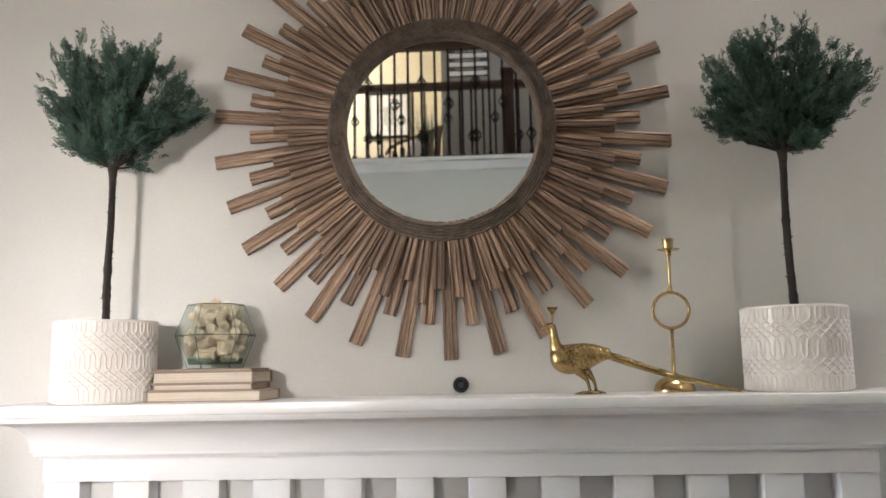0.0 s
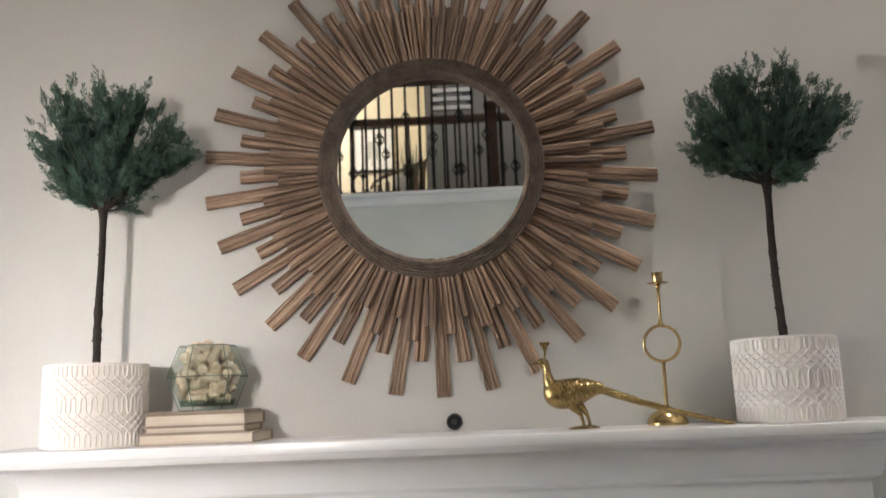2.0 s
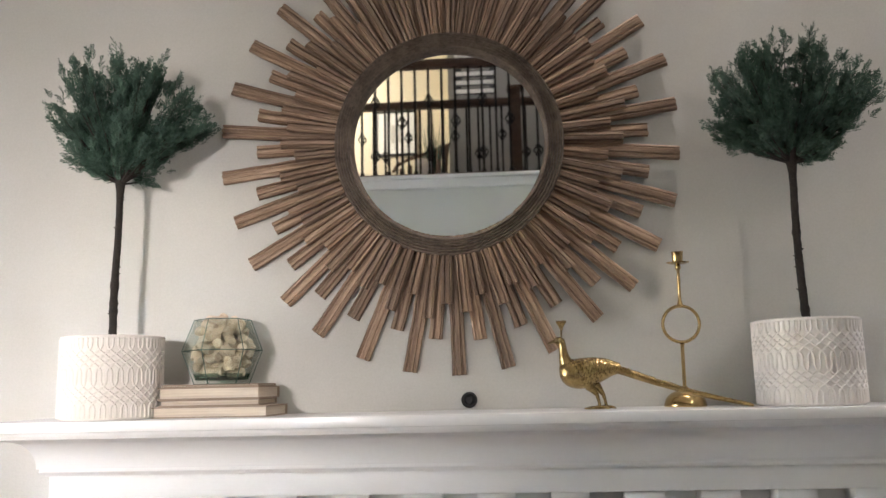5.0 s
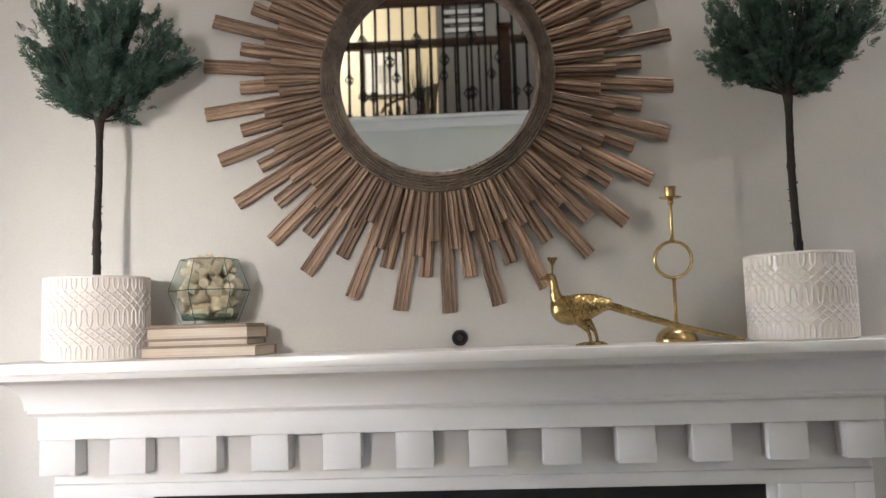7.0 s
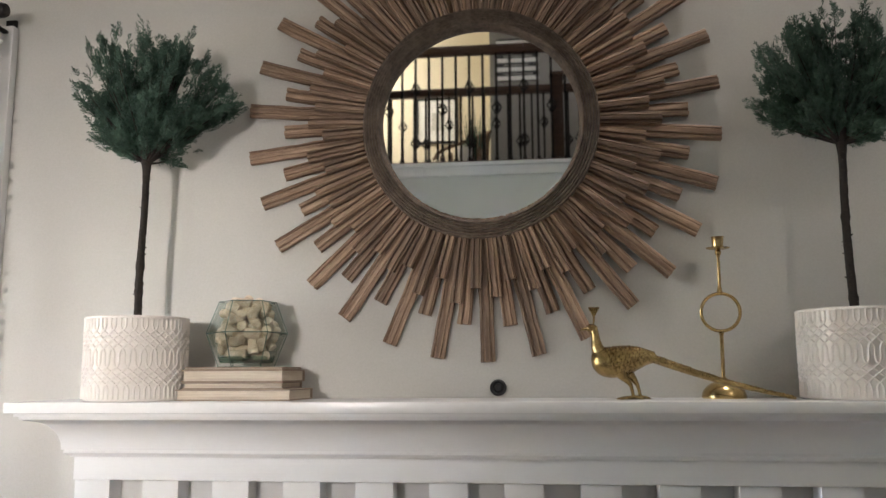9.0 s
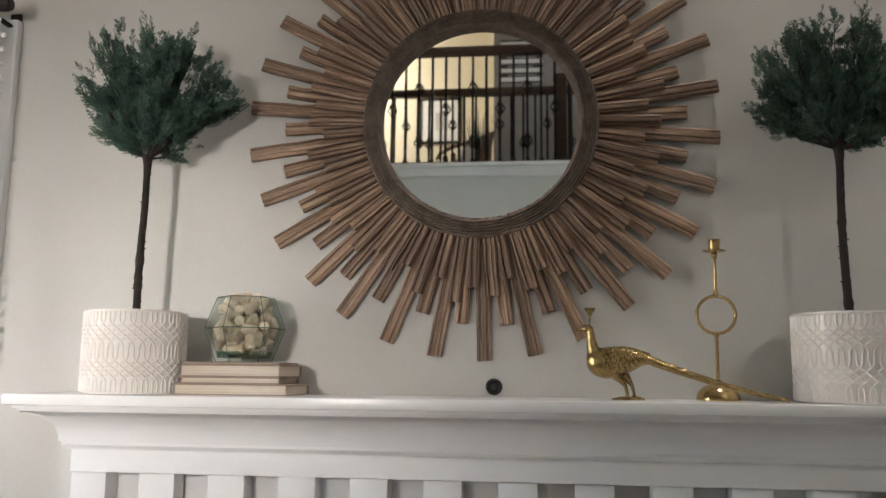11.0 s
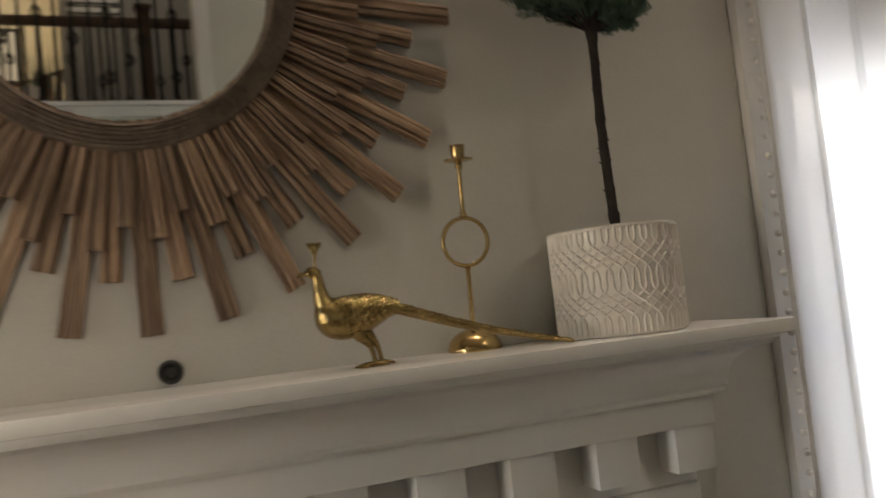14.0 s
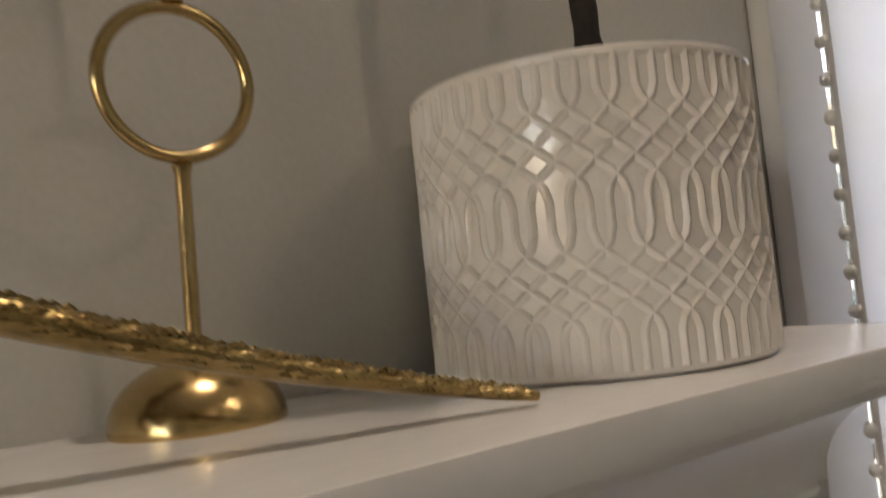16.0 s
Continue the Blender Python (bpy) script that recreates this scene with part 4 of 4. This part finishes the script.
def curtain(x0, x1, folds, seed, fringe, label):
    c = thing("curtain", (x0, 1.64, 0), label, "curtain", "sheer curtains")
    rnd = random.Random(seed)
    w = x1 - x0
    nx, nz = 72, 40
    bm = bmesh.new()
    ph = [rnd.uniform(0, 6.28) for _ in range(4)]

    def at(f, z):
        amp = 0.016 + 0.010 * (1 - z / 2.06)
        y = amp * math.sin(folds * 2 * math.pi * f + ph[0] + 0.4 * math.sin(2.1 * z + ph[1])) + 0.006 * math.sin(folds * 5.2 * f + ph[2] + 1.3 * z)
        x = w * f + 0.006 * math.sin(folds * 4 * math.pi * f + ph[3]) * math.sin(math.pi * f) + 0.05 * (f - 0.35) * (1 - z / 2.06)
        return (x, y * (0.3 + 0.7 * math.sin(math.pi * min(1, max(0, f))) ** 0.4), z)

    grid = [[bm.verts.new(at(i / nx, 0.03 + 2.08 * j / nz)) for i in range(nx + 1)] for j in range(nz + 1)]
    for j in range(nz):
        for i in range(nx):
            bm.faces.new((grid[j][i], grid[j][i + 1], grid[j + 1][i + 1], grid[j + 1][i]))
    part("fabric", bm, SHEER, c, "white sheer linen")
    for f, s in fringe:
        band = bmesh.new()
        pts = [at(f, 0.03 + 2.08 * j / nz) for j in range(nz + 1)]
        tube(band, [(p[0], p[1] - 0.001, p[2]) for p in pts], [(0.0012, 0.005)] * len(pts), 6)
        part("trim_tape", band, FLUFF, c)
        z = 0.06
        while z < 2.09:
            p = at(f, z)
            piece("pompom", POM, c, Matrix.Translation((p[0] + s * 0.0125, p[1] - 0.002, z)) @ Matrix.Diagonal((1, 1, rnd.uniform(0.85, 1.15), 1)))
            z += 0.0305
    return c


curtain(0.960, 1.272, 3.0, 1, ((0, -1), (1, 1)), "white sheer curtain with pompom trim drawn beside the window")
curtain(1.79, 2.14, 3.0, 2, ((0, -1),), "white sheer curtain with pompom trim at the far window edge")
curtain(-1.25, -0.948, 3.0, 3, ((1, 1),), "white sheer curtain with pompom trim beside the mantel")


def rod(x0, x1):
    r = thing("curtain_rod", (x0, 1.625, 2.128), "black metal curtain rod on wall brackets", "curtain rod", "curtain rods")
    bm = bmesh.new()
    tube(bm, [(0, 0, 0), ((x1 - x0) / 2, 0, 0), (x1 - x0, 0, 0)], 0.0095, 12, (0, 0, 1))
    part("rod", bm, IRON, r)
    for x in (0, x1 - x0):
        part("finial", lathe([(0, -0.016), (0.012, -0.015), (0.015, -0.008), (0.015, 0.008), (0.012, 0.015), (0, 0.016)], 20), IRON, r, at=Matrix.Translation((x, 0, 0)) @ Matrix.Rotation(radians(90), 4, "Y"))
    for x in (0.035, x1 - x0 - 0.035):
        b = boxes((x - 0.006, x + 0.006, -0.012, 0.092, -0.016, -0.010), (x - 0.012, x + 0.012, 0.088, 0.0945, -0.05, 0.02), (x - 0.006, x + 0.006, -0.014, -0.010, -0.016, 0.006), bevel=0.002)
        part("bracket", b, IRON, r)
    return r


rod(-2.25, -0.926)
rod(0.935, 2.30)


# ---- upper gallery seen in the mirror ----
def basket(bm, z, r):
    for k in range(4):
        pts, n = [], 9
        for i in range(n):
            f = i / (n - 1)
            a = k * math.pi / 2 + f * math.pi
            q = r * math.sin(math.pi * f)
            pts.append((q * math.cos(a), q * math.sin(a), z + 0.12 * (f - 0.5)))
        tube(bm, pts, 0.006, 5, (0.3, 0.9, 0.2))


def baluster_mesh(kind):
    bm = bmesh.new()
    box(bm, -0.010, 0.010, -0.010, 0.010, 0, 0.96)
    box(bm, -0.017, 0.017, -0.017, 0.017, 0.05, 0.075)
    for z in ((), (0.5,), (0.22, 0.68))[kind]:
        basket(bm, z, 0.037)
    return mesh_of(bm, IRON)


BAL = [baluster_mesh(k) for k in range(3)]


def railing(x0, x1, y, phase, posts, label):
    g = thing("gallery_railing", (x0, y, 3.075), label, "railing", "gallery railings")
    w = x1 - x0
    part("handrail", boxes((0, w, -0.035, 0.035, 0.96, 1.035), bevel=0.012), RAILWOOD, g, "dark stained wooden handrail")
    part("bottom_rail", boxes((0, w, -0.03, 0.03, 0.033, 0.05), bevel=0.003), RAILWOOD, g)
    n = int(w / 0.112)
    for i in range(n):
        piece("baluster", BAL[(0, 1, 0, 2)[(i + phase) % 4]], g, Matrix.Translation((0.06 + i * 0.112, 0, 0)))
    for x in posts:
        part("newel_post", boxes((x - x0 - 0.055, x - x0 + 0.055, -0.055, 0.055, 0, 1.11), (x - x0 - 0.07, x - x0 + 0.07, -0.07, 0.07, 1.11, 1.145), (x - x0 - 0.066, x - x0 + 0.066, -0.066, 0.066, 0.0, 0.16), bevel=0.006), RAILWOOD, g, "dark wooden newel post")
    return g


railing(-2.6, 0.62, -3.37, 0, (), "black iron baluster railing with a dark wooden handrail in the opening")
railing(-3.1, 3.1, -4.40, 2, (0.335,), "black iron baluster railing with a dark newel post across the gallery")

sign = thing("wall_sign", (-0.05, -5.4, 4.76), "white slatted wooden wall sign with dark lettering bars", "sign")
part("backing", boxes((-0.225, 0.225, 0.001, 0.012, -0.24, 0.24), bevel=0.002), INK, sign, "black painted board")
for k in range(5):
    part("board", boxes((-0.225, 0.225, 0.0125, 0.024, -0.235 + k * 0.1, -0.187 + k * 0.1), bevel=0.003), PAPER, sign)
for k in range(4):
    part("lettering_bar", boxes((-0.15, 0.16 - 0.04 * (k % 2), 0.0125, 0.0145, -0.172 + k * 0.1, -0.152 + k * 0.1)), GREY, sign)
frame_ob = thing("framed_picture", (-1.02, -6.2, 4.36), "pale framed print in a thin dark frame on the cream wall", "picture")
part("frame", boxes((-0.25, 0.25, 0.002, 0.03, -0.28, -0.25), (-0.25, 0.25, 0.002, 0.03, 0.25, 0.28), (-0.25, -0.225, 0.002, 0.03, -0.25, 0.25), (0.225, 0.25, 0.002, 0.03, -0.25, 0.25), bevel=0.004), INK, frame_ob)
part("print", boxes((-0.224, 0.224, 0.002, 0.012, -0.249, 0.249)), PAPER, frame_ob, "pale paper print")
part("motif", boxes((-0.06, 0.09, 0.0125, 0.0135, -0.12, 0.1), (-0.02, 0.02, 0.0125, 0.0135, -0.2, -0.13)), WALL, frame_ob)

chair = thing("armchair", Matrix.Translation((-0.60, -5.0, 3.075)) @ Matrix.Diagonal((0.9, 0.9, 0.84, 1)), "brown wooden armchair with a curved back on the gallery", "chair")
bm = bmesh.new()
tube(bm, [(-0.32, 0.2, 0.55), (-0.3, 0.05, 0.66), (-0.2, -0.12, 0.78), (0.0, -0.22, 0.88), (0.2, -0.2, 0.95), (0.3, -0.1, 0.96)], [0.018, 0.02, 0.022, 0.024, 0.024, 0.02], 8, (0, 0, 1))
part("top_rail", bm, WICKER, chair)
for k in range(7):
    f = k / 6
    x = -0.26 + 0.52 * f
    bm = bmesh.new()
    tube(bm, [(x * 0.9, -0.02, 0.42), (x, -0.1 - 0.1 * math.sin(math.pi * f), 0.66 + 0.28 * f)], 0.03, 8)
    part("spindle", bm, WICKER, chair)
part("seat", boxes((-0.28, 0.28, -0.25, 0.27, 0.39, 0.43), bevel=0.012), WICKER, chair)
for x in (-0.24, 0.24):
    for y in (-0.2, 0.22):
        part("leg", boxes((x - 0.02, x + 0.02, y - 0.02, y + 0.02, 0, 0.39), bevel=0.004), WICKER, chair)
part("cushion", boxes((-0.08, 0.1, -0.14, -0.06, 0.43, 0.78), bevel=0.03), PAPER, chair, "pale cushion")
plant = thing("potted_plant", (-0.50, -5.2, 3.075), "tall leafy potted plant on the gallery", "plant")
part("pot", lathe([(0, 0), (0.1, 0), (0.13, 0.26), (0.14, 0.28), (0.12, 0.28), (0, 0.24)], 24), WICKER, plant)
rnd = random.Random(12)
bm = bmesh.new()
for k in range(60):
    a, t = rnd.uniform(0, 6.28), rnd.uniform(0.05, 0.32)
    b = Vector((math.sin(t) * math.cos(a), math.sin(t) * math.sin(a), math.cos(t))) * rnd.uniform(0.5, 0.84) + Vector((0, 0, 0.22))
    tube(bm, [(0, 0, 0.24), b * 0.6, b], [(0.003, 0.002), (0.012, 0.002), (0.002, 0.001)], 5, (math.sin(a), -math.cos(a), 0.1))
part("leaves", bm, LEAF, plant, "narrow green leaves")


# ---- outside the windows ----
bm = bmesh.new()
bmesh.ops.create_grid(bm, x_segments=60, y_segments=60, size=400, matrix=Matrix.Translation((0, 402.2, -0.6)))
tagged(new("ground", mesh_of(bm, GRASS)), "green lawn outside the windows", "lawn", "", "structure")
tagged(new("pavement", mesh_of(boxes((-6, 4.2, 1.94, 9.0, -0.62, -0.56)), PATIO, False)), "pale concrete patio outside the windows", "patio", "", "structure")
HX = 6.2                       # face of the house across the patio
house = thing("neighbour_house", (HX, 0, -0.6), "pale yellow sided house with a white porch across the patio", "house")
siding = bmesh.new()
for k in range(20):
    z = k * 0.16
    siding.faces.new([siding.verts.new(p) for p in ((-0.02, -2, z), (-0.02, 22, z), (0.0, 22, z + 0.16), (0.0, -2, z + 0.16))])
box(siding, 0.02, 7, -2, 22, 0, 4.2)
part("wall", siding, SIDING, house, smooth=False)
part("roof", boxes((-2.0, 7.5, -2.4, 22.4, 4.2, 4.35)), ROOF, house)
part("soffit", boxes((-1.75, -0.03, -2, 22, 3.02, 3.1)), SIDING, house, "cream porch soffit")
part("beam", boxes((-1.8, -1.62, -2, 22, 2.8, 3.3), bevel=0.01), TRIM, house, "white porch beam")
part("porch_floor", boxes((-1.9, -0.03, -2, 22, 0, 0.18)), PATIO, house)
for k in range(12):
    y = 0.6 + k * 1.15
    part("porch_post", boxes((-1.79, -1.63, y - 0.08, y + 0.08, 0.18, 2.8), bevel=0.012), TRIM, house, "white porch post")
for k in range(12):
    y = 1.3 + k * 1.5
    z = 1.0
    wf = part("window", boxes((-0.09, -0.022, y - 0.62, y + 0.62, z - 0.1, z), (-0.09, -0.022, y - 0.62, y + 0.62, z + 1.6, z + 1.7), (-0.08, -0.022, y - 0.62, y - 0.5, z, z + 1.6), (-0.08, -0.022, y + 0.5, y + 0.62, z, z + 1.6), (-0.075, -0.022, y - 0.5, y + 0.5, z + 0.77, z + 0.85), bevel=0.01), TRIM, house, "white window frame")
    part("pane", boxes((-0.05, -0.03, y - 0.5, y + 0.5, z, z + 1.6)), DARKPANE, wf, "dark window pane")
bench = thing("patio_bench", (3.1, 3.0, -0.56), "dark metal slatted bench on the patio", "bench")
for k in range(6):
    part("seat_slat", boxes((-0.22 + k * 0.075, -0.16 + k * 0.075, -0.6, 0.6, 0.42, 0.445), bevel=0.006), IRON, bench)
for k in range(5):
    part("back_slat", boxes((0.235, 0.26, -0.6, 0.6, 0.52 + k * 0.085, 0.575 + k * 0.085), bevel=0.006), IRON, bench)
for x in (-0.2, 0.24):
    for y in (-0.55, 0.55):
        part("leg", boxes((x - 0.02, x + 0.02, y - 0.02, y + 0.02, 0, 0.42 if x < 0 else 0.95), bevel=0.004), IRON, bench)
